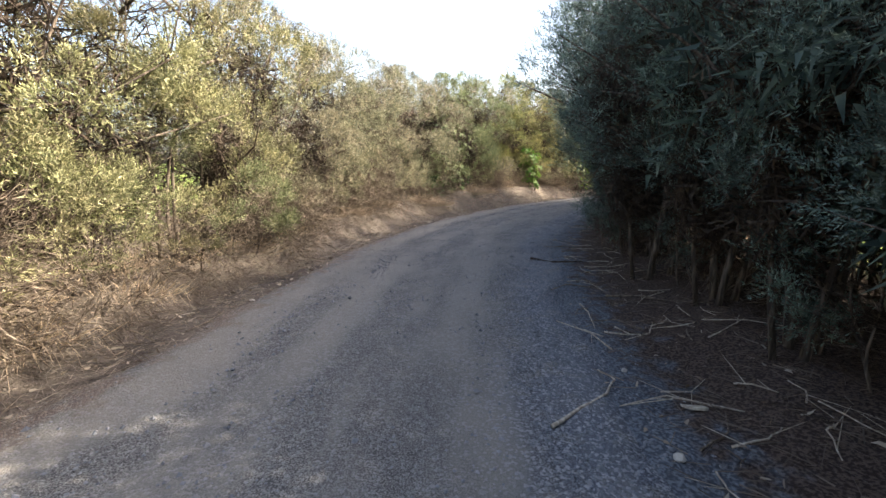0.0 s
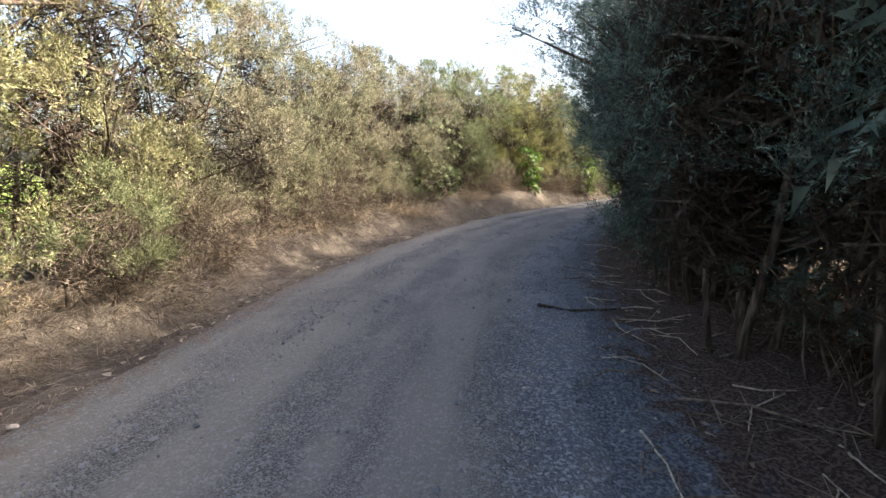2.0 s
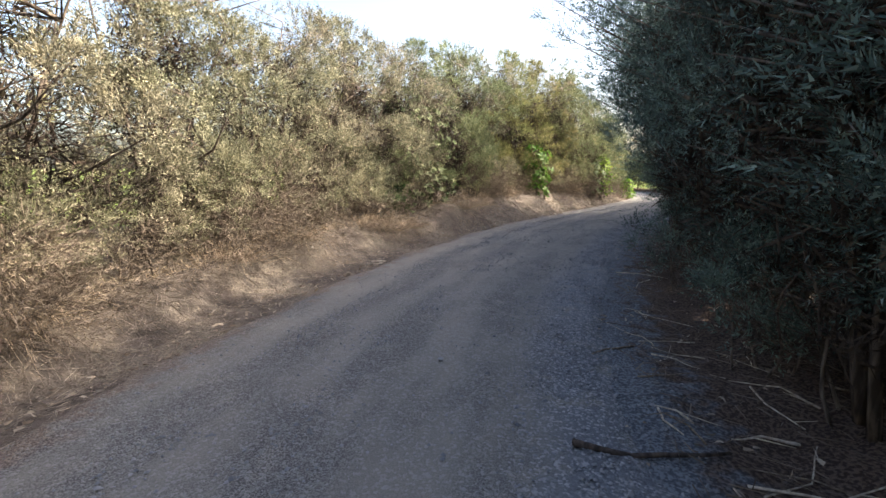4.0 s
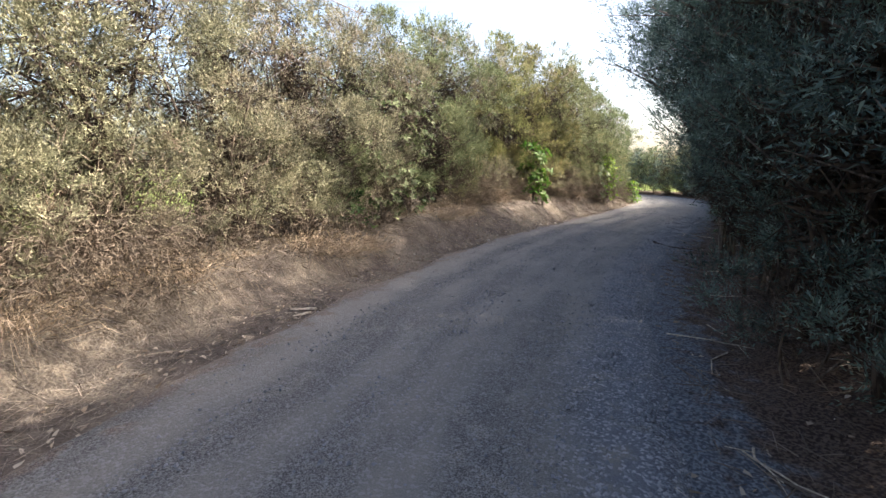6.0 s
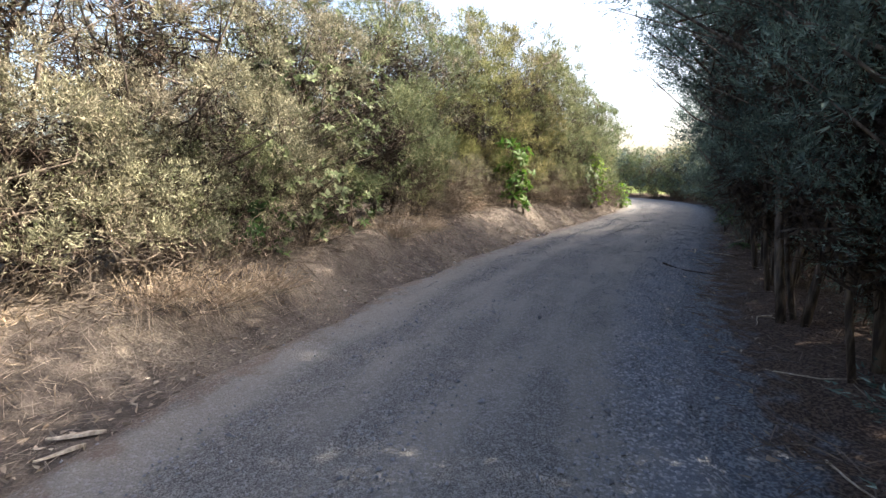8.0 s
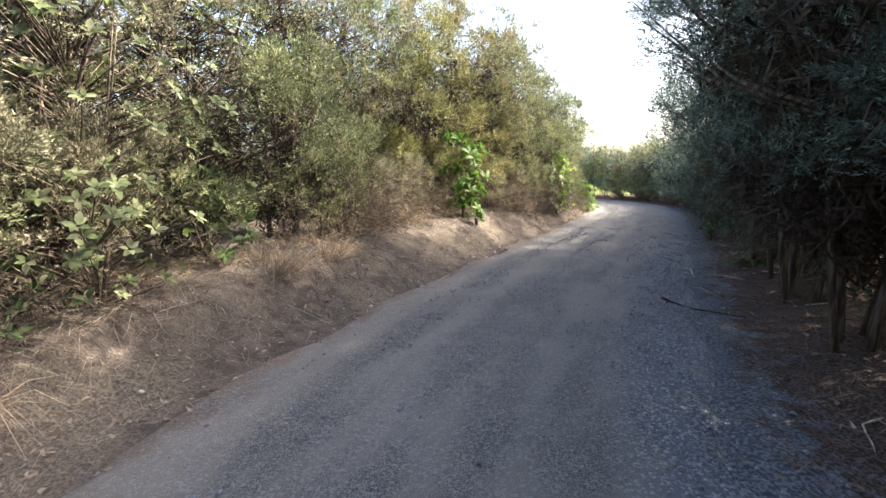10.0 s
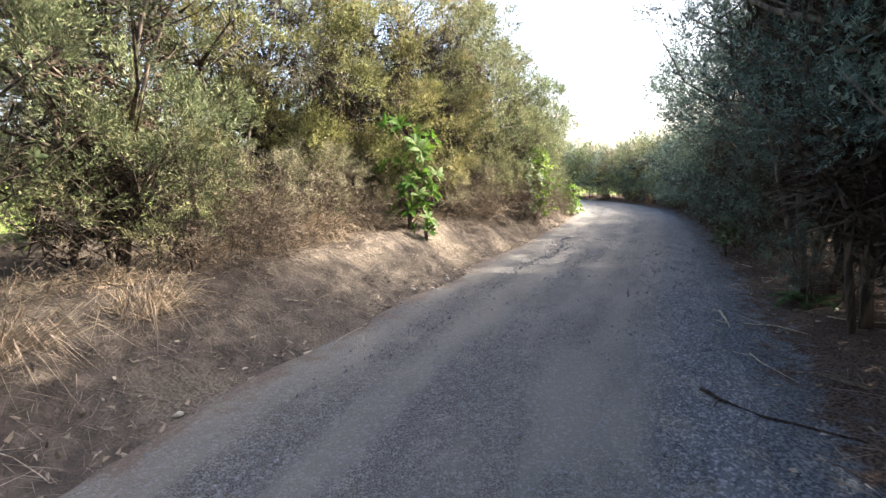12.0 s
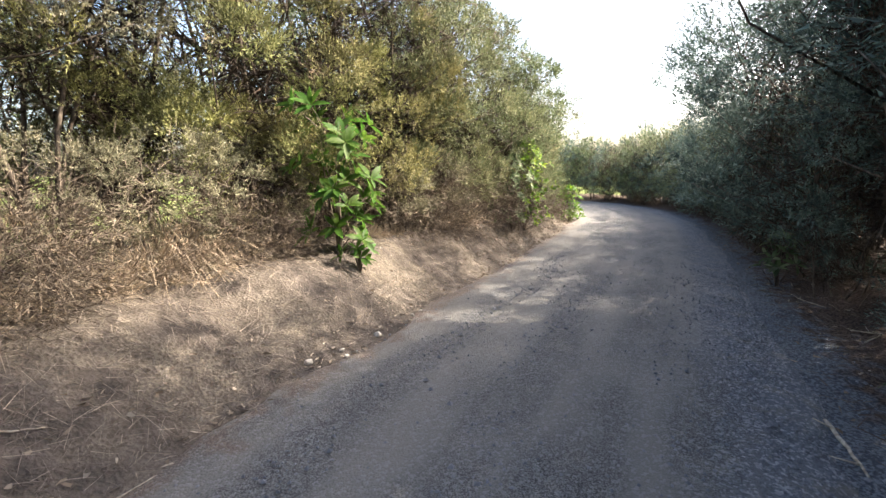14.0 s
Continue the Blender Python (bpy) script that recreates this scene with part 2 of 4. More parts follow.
def ground_material():
    m, n, l, b = shader("earth, litter and grass", 0.95, 0.1)
    tc, uv = n.new("ShaderNodeTexCoord"), n.new("ShaderNodeUVMap")
    uv.uv_map = "lane"
    sep = n.new("ShaderNodeSeparateXYZ")
    l.new(uv.outputs[0], sep.inputs[0])
    obj = tc.outputs["Object"]
    fine, mid, big = noise_node(n, l, 45, 6, obj), noise_node(n, l, 6, 5, obj), noise_node(n, l, 0.9, 4, obj)
    off = calc(n, l, "ADD", calc(n, l, "ABSOLUTE", sep.outputs[0], 0), calc(n, l, "MULTIPLY", calc(n, l, "SUBTRACT", big, 0.5), 2.0))
    earth = blend(n, l, band(n, l, mid, 0.4, 0.65), (0.072, 0.061, 0.055), (0.126, 0.106, 0.093))
    straw = blend(n, l, band(n, l, fine, 0.4, 0.6), (0.108, 0.091, 0.075), (0.19, 0.16, 0.13))
    col = blend(n, l, band(n, l, big, 0.42, 0.62), earth, straw)
    litter = blend(n, l, band(n, l, fine, 0.42, 0.6), (0.045, 0.032, 0.028), (0.12, 0.088, 0.072))
    side = band(n, l, sep.outputs[0], -0.5, 0.5)
    col = blend(n, l, side, col, litter)
    gritty = band(n, l, calc(n, l, "ADD", sep.outputs[0], calc(n, l, "MULTIPLY", calc(n, l, "SUBTRACT", mid, 0.5), 1.6)), 2.5, 2.0)
    col = blend(n, l, calc(n, l, "MULTIPLY", gritty, side), col, blend(n, l, band(n, l, fine, 0.42, 0.6), (0.07, 0.078, 0.094), (0.165, 0.18, 0.205)))
    grass = blend(n, l, band(n, l, mid, 0.35, 0.65), (0.1, 0.16, 0.035), (0.2, 0.23, 0.07))
    col = blend(n, l, band(n, l, off, 6.0, 7.5), col, grass)
    l.new(col, b.inputs["Base Color"])
    bumped(n, l, b, calc(n, l, "ADD", fine, mid), 0.9, 0.03)
    return m


ROAD, GROUND = road_material(), ground_material()
BARK = bark_material("grey-brown stringy bark", (0.05, 0.04, 0.034), (0.19, 0.155, 0.125))
# dead twigs; the colour is darker than TWIG so crown hearts look shaded
INNER = bark_material("dead inner twigs, shade-dark", (0.036, 0.027, 0.022), (0.095, 0.072, 0.055))
TWIG = bark_material("dead twig", (0.095, 0.074, 0.058), (0.25, 0.205, 0.16))
PALE_WOOD = bark_material("bleached wood", (0.3, 0.25, 0.2), (0.55, 0.49, 0.4))
DARK_WOOD = bark_material("dark wet wood", (0.03, 0.025, 0.022), (0.09, 0.07, 0.06))
LEAF = {
    "olive": leaf_material("olive fine leaves", (0.155, 0.163, 0.08), (0.22, 0.212, 0.11), (0.41, 0.385, 0.235), dry=(0.25, 0.195, 0.14)),
    "grey": leaf_material("grey-green fine leaves", (0.165, 0.165, 0.105), (0.22, 0.208, 0.14), (0.38, 0.352, 0.25), dry=(0.23, 0.178, 0.14)),
    "yellow": leaf_material("yellow-green fine leaves", (0.15, 0.16, 0.065), (0.22, 0.22, 0.085), (0.35, 0.34, 0.15), dry=(0.2, 0.155, 0.11)),
    "blue": leaf_material("blue-green fine leaves", (0.078, 0.12, 0.102), (0.125, 0.176, 0.148), (0.225, 0.275, 0.228), 0.2),
    "brown": leaf_material("dry brown twiggy leaves", (0.15, 0.115, 0.075), (0.21, 0.165, 0.11), (0.32, 0.26, 0.18), 0.25),
    "green": leaf_material("mid-green fine leaves", (0.12, 0.15, 0.075), (0.165, 0.19, 0.095), (0.29, 0.3, 0.17), dry=(0.2, 0.16, 0.115)),
}
BROAD = leaf_material("glossy broad leaves", (0.09, 0.19, 0.03), (0.14, 0.26, 0.034), (0.28, 0.4, 0.035), 0.5, 0.42)
DARK_BROAD = leaf_material("dark broad leaves", (0.035, 0.075, 0.025), (0.05, 0.1, 0.03), (0.1, 0.17, 0.05), 0.35, 0.45)
PALE_BROAD = leaf_material("pale-backed broad leaves", (0.09, 0.125, 0.055), (0.125, 0.16, 0.078), (0.26, 0.28, 0.18), 0.35, 0.55)
STRAW = straw_material("dry straw", (0.3, 0.225, 0.155), (0.52, 0.42, 0.3), (0.33, 0.265, 0.205))
GREY_STRAW = straw_material("weathered straw", (0.122, 0.1, 0.085), (0.345, 0.288, 0.24), (0.25, 0.218, 0.195))
DARK_LITTER = straw_material("dark litter", (0.06, 0.048, 0.04), (0.21, 0.165, 0.13), (0.12, 0.095, 0.08))
GREEN_GRASS = straw_material("green grass", (0.1, 0.16, 0.03), (0.22, 0.26, 0.07), (0.25, 0.22, 0.1))
GRAVEL = stone_material("grey road gravel", (0.15, 0.16, 0.185), (0.36, 0.365, 0.385))
STONE = stone_material("pale stone", (0.4, 0.37, 0.33), (0.6, 0.56, 0.5))

# ---- ground ----
def axis(a, b, step, reach):
    inner = list(np.arange(a, b, step))
    low, high, d = [a], [inner[-1]], step
    while high[-1] < reach:
        d *= 1.28
        high.append(high[-1] + d)
        low.append(low[-1] - d)
    return np.array(low[:0:-1] + inner + high[1:])


def grid_mesh(name, x, y, z, s, u):
    ny, nx = x.shape
    me = bpy.data.meshes.new(name)
    i, j = np.meshgrid(np.arange(ny - 1), np.arange(nx - 1), indexing="ij")
    k = (i * nx + j)
    quads = np.stack([k, k + 1, k + nx + 1, k + nx], -1).reshape(-1, 4)
    me.from_pydata(np.stack([x, y, z], -1).reshape(-1, 3).tolist(), [], quads.tolist())
    lane = me.uv_layers.new(name="lane")
    lane.data.foreach_set("uv", np.stack([u.ravel(), s.ravel()], -1)[quads.ravel()].ravel().astype(np.float32))
    me.polygons.foreach_set("use_smooth", [True] * len(me.polygons))
    return me


gx, gy = np.meshgrid(axis(-9.0, 21.0, 0.19, 900), axis(-4.0, 40.0, 0.19, 900))
gs, gu = road_frame(np.stack([gx.ravel(), gy.ravel()], -1))
gz = ground_z(gx.ravel(), gy.ravel(), gs, gu)
ground = part("ground", grid_mesh("ground", gx, gy, gz.reshape(gx.shape), gs, gu), GROUND)
tagged(ground, "brown earth bank and litter with dry straw, green pasture beyond the trees", "ground", kind="structure")

rs, ru = np.meshgrid(np.arange(-30, 70, 0.12), np.linspace(-HALF - 0.35, HALF + 0.35, 54), indexing="ij")
rxy = on_road(rs, ru)
edge = np.abs(ru) + 0.1 * waves(rs, ru, 21, 2.2) + 0.04 * waves(rs, ru, 22, 0.5)
rz = 0.03 - 0.012 * ru ** 2 - 0.1 * ramp(edge, HALF - 0.12, HALF + 0.25)
rz += 0.008 * waves(rxy[..., 0], rxy[..., 1], 23, 0.8) + 0.005 * waves(rxy[..., 0], rxy[..., 1], 24, 0.25)
for rut in (-0.95, 0.45):
    rz -= 0.02 * np.exp(-((ru - rut - 0.12 * np.sin(rs * 0.4)) / 0.22) ** 2)
road = part("road", grid_mesh("road", rxy[..., 0], rxy[..., 1], rz, rs, ru), ROAD)
tagged(road, "dusty grey compacted gravel lane with worn wheel tracks", "road", kind="structure")


def floor_z(x, y):
    s, u = road_frame([(x, y)])
    z = ground_z(np.array([x]), np.array([y]), s, u)[0]
    return float(max(z, 0.03 - 0.012 * u[0] ** 2)) if abs(u[0]) < HALF - 0.1 else float(z)


# ---- trees ----
def sprays(r, centres, ways, count, reach, leaves, length, width, spread=0.75):
    """Twiggy shoots round the given centres: each a run of thin twigs along a short axis."""
    n = len(centres) * count
    c = np.repeat(centres, count, 0)
    w = unit(np.repeat(ways, count, 0) + r.normal(0, spread, (n, 3)))
    rad = np.repeat(reach, count)
    start = c + w * (rad * r.uniform(0.15, 0.75, n))[:, None] + r.normal(0, 0.24, (n, 3)) * rad[:, None]
    axis_way = unit(w + np.array([0, 0, 0.2]) + r.normal(0, 0.35, (n, 3)))
    return shoots(r, start, axis_way, rad * r.uniform(0.45, 0.95, n), leaves, length, width)


def shoots(r, base, way, long, needles, length, width):
    """Bottle-brush shoots: narrow leaves all along an axis, pointing forward, shorter towards the tip."""
    n = len(base)
    k = n * needles
    f = np.clip(np.tile(np.linspace(0.06, 1, needles), n) + r.normal(0, 0.04, k), 0, 1)
    a = np.repeat(way, needles, 0)
    foot = np.repeat(base, needles, 0) + a * (f * np.repeat(long, needles))[:, None]
    out = unit(a * 0.85 + unit(np.cross(a, r.normal(0, 1, (k, 3)))) * (0.9 - 0.45 * f)[:, None])
    side = unit(np.cross(out, r.normal(0, 1, (k, 3))))
    ln = (length * (1.2 - 0.5 * f) * r.uniform(0.7, 1.3, k))[:, None]
    wd = (width * r.uniform(0.7, 1.3, k))[:, None]
    v = np.stack([foot - side * wd * 0.5 + out * ln * 0.2, foot + side * wd * 0.5 + out * ln * 0.3, foot + out * ln], 1)
    return v.reshape(-1, 3), np.arange(k * 3).reshape(-1, 3)


def splinters(r, place, way, length, width):
    """Single thin twigs or leaves, one long triangle each."""
    n = len(place)
    side = unit(np.cross(way, r.normal(0, 1, (n, 3)))) * (width * r.uniform(0.6, 1.4, n))[:, None] * 0.5
    reach = way * (length * r.uniform(0.6, 1.4, n))[:, None]
    return np.stack([place - side - reach * 0.5, place + side - reach * 0.4, place + reach * 0.5], 1).reshape(-1, 3), np.arange(n * 3).reshape(-1, 3)


def crown_width(f, kind):
    """Half width of a crown, 0 at its foot to 1 at its tip, as a share of the widest."""
    if kind == "column":
        return np.clip(0.62 + 0.55 * np.sin(np.pi * np.clip(f * 0.9 + 0.05, 0, 1)) - 0.62 * f ** 3, 0.1, 1.1)
    if kind == "vase":
        return np.clip(0.2 + 0.85 * np.sin(np.pi * np.clip(f * 0.62 + 0.06, 0, 1)) - 0.3 * f ** 6, 0.15, 1.1)
    return np.clip(np.sin(np.pi * np.clip(0.2 + 0.78 * f, 0, 1)) ** 0.7, 0.1, 1)


def build_tree(seed, high, wide, clear, kind, leaf, tufts=440, each=8, needles=13, length=0.054, width=0.012, long=0.15,
               stems=4, limbs=7, pads=28, pad=0.54, lift=0.5, fill=620, leafy=0.07, twigs=4200, dead=16, skirt=0.35):
    """A many-stemmed small-leaved tree: trunks, limbs, dead inner twigs and a crown of feathery pads, fullest towards its own +x."""
    r = np.random.RandomState(seed)
    tree = new("tree")
    axes = []
    for i in range(stems):
        a = (i + r.uniform(0.1, 0.9)) * 6.28 / stems
        lean = r.uniform(0.1, 0.36) * wide
        t = np.linspace(0, 1, 8)
        path = np.stack([np.cos(a) * (0.05 * wide + 0.06 + lean * t ** 1.3 * 2) + 0.06 * np.sin(t * 7 + a), np.sin(a) * (0.05 * wide + 0.06 + lean * t ** 1.3 * 2) + 0.06 * np.cos(t * 6 + a), t * high * r.uniform(0.7, 0.88) - 0.12], -1)
        axes.append(path)
        h = Heap()
        tube(h, path, (0.017 + 0.013 * r.rand()) * (high / 4.5) * (1.15 - t) + 0.005, 6)
        part("trunk", h.mesh("trunk", True), BARK, tree)
    scale = high / 4.6
    # pads of foliage, most of them on the side that gets the light
    lf = np.clip((np.arange(pads) + r.uniform(0.0, 1.0, pads)) / pads, 0, 1)
    la = np.where(r.rand(pads) < 0.14, r.uniform(0, 6.28, pads), ((np.arange(pads) * 0.618) % 1 - 0.5) * 3.3 + r.normal(0, 0.25, pads))
    lr = wide * crown_width(lf, kind) * r.uniform(0.5, 0.9, pads)
    size = pad * wide / 1.8 * r.uniform(0.65, 1.25, pads) * (1.05 - 0.08 * lf)
    tall = np.where(lf > 0.72, r.uniform(0.9, 1.5, pads), r.uniform(0.45, 0.75, pads))
    heart = np.stack([np.cos(la) * lr, np.sin(la) * lr, clear + 0.2 + lf * (high - clear - 0.2) - size * tall * lf], -1)
    away = np.stack([np.cos(la), np.sin(la), 0 * la], -1)
    shape = np.stack([np.ones(pads), np.ones(pads), tall], -1) * size[:, None]
    own = np.sort(np.concatenate([np.arange(pads), r.choice(pads, tufts - pads, p=size ** 2 / (size ** 2).sum())]))
    d = unit(r.normal(0, 1, (tufts, 3)) + away[own] * 0.7 + np.array([0, 0, 0.45]))
    centres = heart[own] + d * shape[own] * r.uniform(0.7, 1.0, (tufts, 1))
    h = Heap()
    n = tufts * each
    spread = unit(r.normal(0, 1, (n, 3)))
    way = unit(np.repeat(d, each, 0) * 0.75 + spread * 0.62 + np.array([0, 0, 1.0]) * lift)
    base = np.repeat(centres, each, 0) + spread * 0.06 * scale - np.repeat(d, each, 0) * long * 0.5
    h.add(*shoots(r, base, way, long * r.uniform(0.6, 1.25, n), needles, length, width))
    nest = r.choice(pads, fill, p=size ** 2 / (size ** 2).sum())
    inside = heart[nest] + unit(r.normal(0, 1, (fill, 3))) * shape[nest] * r.uniform(0.1, 0.7, (fill, 1))
    h.add(*shoots(r, inside, unit(r.normal(0, 1, (fill, 3)) + away[nest] * 0.4), leafy * r.uniform(1.5, 3.0, fill), 8, leafy, leafy * 0.2))
    part("crown", h.mesh("crown"), LEAF[leaf], tree)
    # branches up to the pads
    rest = Heap()
    for k, c in enumerate(centres[r.permutation(tufts)[:42]]):
        stem = axes[r.randint(stems)]
        j = np.clip(np.searchsorted(stem[:, 2], max(0.25, c[2] - 0.35 - 0.4 * np.hypot(c[0], c[1]))), 1, 7)
        a = stem[j]
        bend = (a + c) / 2 + r.normal(0, 0.09, 3) - np.array([0, 0, 0.06])
        if k < limbs:
            h = Heap()
            tube(h, np.stack([a, a * 0.7 + bend * 0.3, bend, c]), np.array([0.024, 0.02, 0.013, 0.005]) * high / 4.5, 5)
            part("limb", h.mesh("limb", True), BARK, tree)
        else:
            tube(rest, np.stack([a, bend, c]), np.array([0.012, 0.008, 0.003]) * high / 4.5, 3)
    tagged(part("fine_branching", rest.mesh("fine_branching", True), BARK, tree), kind="stuff")
    # dead twigs in the heart of the crown, coloured near-black to deepen its shade
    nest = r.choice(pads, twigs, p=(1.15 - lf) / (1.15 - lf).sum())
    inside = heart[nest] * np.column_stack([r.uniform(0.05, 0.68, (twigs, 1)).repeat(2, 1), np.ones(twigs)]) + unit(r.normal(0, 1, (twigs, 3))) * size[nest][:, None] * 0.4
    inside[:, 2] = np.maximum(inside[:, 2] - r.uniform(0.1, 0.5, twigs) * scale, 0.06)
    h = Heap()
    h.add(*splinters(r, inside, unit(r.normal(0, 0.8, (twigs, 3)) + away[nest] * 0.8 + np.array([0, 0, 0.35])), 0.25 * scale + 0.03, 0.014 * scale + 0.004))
    tagged(part("inner_brush", h.mesh("inner_brush"), INNER, tree, "dead inner twigs, coloured dark brown for the shade inside the crown"), kind="stuff")
    if dead:
        h = Heap()
        cz = clear * 0.25 + r.uniform(0, 0.5, dead) * (high - clear) * skirt
        ang = r.normal(0, 1.1, dead)
        c = np.stack([np.cos(ang) * wide * 0.6, np.sin(ang) * wide * 0.6, cz], -1)
        h.add(*sprays(r, c, unit(np.stack([np.cos(ang), np.sin(ang), np.full(dead, -0.35)], -1)), 9, np.full(dead, 0.45), 6, 0.2, 0.0075))
        tagged(part("dead_brush", h.mesh("dead_brush"), TWIG, tree, "bare grey-brown dead twigs"), kind="stuff")
    return tree


def set_leaf(tree, leaf):
    for o in tree.children:
        if o.name.startswith("crown"):
            o.material_slots[0].link = "OBJECT"
            o.material_slots[0].material = LEAF[leaf]


def stand(ob, s, u, turn=0.0, size=1.0, sink=0.05):
    x, y = on_road(s, u)
    return pose(x, y, floor_z(x, y) - sink, 0, 0, turn) @ Matrix.Diagonal((size, size, size, 1))


LABELS = {
    "olive": "tall olive-green fine-leaved native tree with brown dry patches on the bank",
    "grey": "grey-green fine-leaved tree with dry seed heads and bare lower twigs",
    "yellow": "sunlit yellow-green feathery tree on the roadside bank",
    "blue": "dark blue-green feathery tree standing in its own shade beside the lane",
    "brown": "dry brown brush under the trees on the bank",
    "green": "mid-green feathery tree with upright shoots in the roadside row",
}
rng = random.Random(7)


def plant(kinds, s, u, leaf, size=1.0, group="trees along the bank", category="tree", label="", slim=1.0):
    src = rng.choice(kinds)
    x, y = on_road(s, u)
    mx, my = on_road(s, 0)
    facing = math.degrees(math.atan2(my - y, mx - x))       # the full side of the crown looks at the lane
    ob = copy_thing(src, pose(x, y, floor_z(x, y) - 0.05, 0, 0, facing + rng.uniform(-40, 40)))
    ob.scale = (slim * size * rng.uniform(0.94, 1.06), slim * size * rng.uniform(0.94, 1.06), size)
    set_leaf(ob, leaf)
    tagged(ob, label or LABELS[leaf], category, group)
    if category == "shrub":
        ob.name = "shrub"
    return ob


NEAR = [build_tree(11, 4.6, 1.8, 0.5, "column", "olive"), build_tree(12, 4.6, 1.75, 0.45, "column", "olive", stems=4, lift=0.75),
        build_tree(13, 4.6, 1.85, 0.65, "vase", "olive", dead=26), build_tree(14, 4.6, 1.8, 0.4, "column", "olive", dead=22, pads=32, pad=0.44)]
OPEN = [build_tree(15, 4.6, 1.7, 1.75, "vase", "olive", tufts=240, stems=5, limbs=14, fill=100, twigs=500, dead=30, pads=20, pad=0.42)]
SHADE = [build_tree(seed, 5.5, 1.95, clear, "vase", "blue", tufts=280, each=9, needles=22, length=0.036, width=0.0078, long=0.2, stems=4, pads=24, pad=0.58, lift=0.6, fill=600, leafy=0.075, twigs=7500, dead=0)
         for seed, clear in ((21, 0.95), (22, 1.15), (23, 0.8))]
MID = [build_tree(seed, 4.6, 1.95, 0.3, "column", "green", tufts=190, each=6, needles=9, length=0.08, width=0.019, long=0.24, limbs=3, pads=28, lift=0.8, fill=220, leafy=0.12, twigs=1600, dead=16)
       for seed in (25, 26)]
FAR_SHADE = [build_tree(seed, 4.6, 1.95, 0.25, "column", "blue", tufts=220, each=6, needles=10, length=0.07, width=0.017, long=0.22, limbs=3, pads=28, lift=0.7, fill=300, leafy=0.11, twigs=1800, dead=0)
             for seed in (27, 28)]
PLAIN = [build_tree(seed, 4.6, 1.95, 0.55, "column", "green", tufts=64, each=5, needles=7, length=0.16, width=0.04, long=0.3, stems=2, limbs=2, pads=26, pad=0.6, lift=0.7, fill=380, leafy=0.25, twigs=1500, dead=0)
         for seed in (31, 32)]
BACK = [build_tree(seed, 4.5, 1.9, 0.3, "column", "olive", tufts=120, each=6, needles=8, length=0.1, width=0.026, long=0.24, limbs=3, pads=26, lift=0.6, fill=280, leafy=0.16, twigs=2400, dead=10)
        for seed in (33, 34)]
LOW = [build_tree(41, 1.7, 0.9, 0.12, "round", "grey", tufts=85, each=8, needles=11, length=0.045, width=0.009, long=0.17, limbs=4, pads=15, pad=0.5, fill=60, leafy=0.055, twigs=600, dead=20),
       build_tree(42, 1.3, 0.85, 0.1, "round", "grey", tufts=75, each=8, needles=11, length=0.045, width=0.009, long=0.17, limbs=3, pads=13, pad=0.5, fill=50, leafy=0.055, twigs=600, dead=24)]
SHADE_LOW = [build_tree(43, 1.5, 0.9, 0.1, "round", "blue", tufts=75, each=7, needles=9, length=0.055, width=0.011, long=0.2, limbs=4, pads=13, pad=0.5, fill=70, leafy=0.06, twigs=500, dead=0)]
BRUSH = [build_tree(seed, high, 0.9, 0.05, "round", "brown", tufts=30, each=6, needles=8, length=0.05, width=0.007, long=0.16, limbs=6, pads=9, fill=6, leafy=0.06, twigs=250, dead=150, skirt=1.3)
         for seed, high in ((45, 1.5), (46, 1.2))]

# along the lane, leaf, height
LEFT_ROW = [(-7, "olive", 5.0), (-5, "grey", 5.0), (-3.2, "olive", 5.0), (-1.4, "grey", 5.3), (0.6, "olive", 5.4), (2.3, "olive", 5.4), (3.9, "olive", 5.4), (7.2, "olive", 5.0), (8.6, "grey", 4.6),
            (10.1, "grey", 4.45), (11.5, "grey", 4.45), (12.9, "grey", 4.5), (14.3, "grey", 4.4), (15.7, "grey", 4.4), (17.1, "green", 4.65), (18.6, "green", 5.1), (22.7, "yellow", 5.7), (24.1, "yellow", 5.7),
            (25.4, "green", 5.6), (26.7, "green", 5.5), (27.9, "green", 5.4), (29.1, "green", 5.1), (30.3, "green", 4.8), (31.5, "green", 4.5), (32.8, "olive", 4.2), (34.2, "green", 3.8), (35.6, "green", 3.5), (37.0, "green", 3.3), (38.4, "green", 3.2), (39.8, "green", 3.2)]
for s, leaf, tall in LEFT_ROW:
    u = -4.6 if 22 < s < 24 else -4.2 if s < 26 else -4.0 if s < 28 else -3.55
    plant(NEAR if 1 < s < 30 else MID, s, u - rng.uniform(-0.12, 0.2), leaf, rng.uniform(0.97, 1.03) * tall / 4.6)
plant(NEAR, 5.5, -5.2, "olive", 1.1)
plant(OPEN, 5.6, -3.75, "olive", 1.02)
plant(OPEN, 20.4, -4.5, "grey", 1.05)
plant(NEAR, 21.5, -5.0, "yellow", 1.15)
for i in range(18):
    if i != 12:
        plant(BACK, -6 + i * 2.3 + rng.uniform(-0.5, 0.5), -6.4 + rng.uniform(-0.4, 0.4), rng.choice(["olive", "green", "grey"]), rng.uniform(0.95, 1.05) * (0.9 if -6 + i * 2.3 < 16 else 1.1))
for i in range(7):
    plant(BACK, 16.5 + i * 1.75, -8.3 + rng.uniform(-0.4, 0.4), rng.choice(["olive", "green"]), rng.uniform(0.92, 1.0))
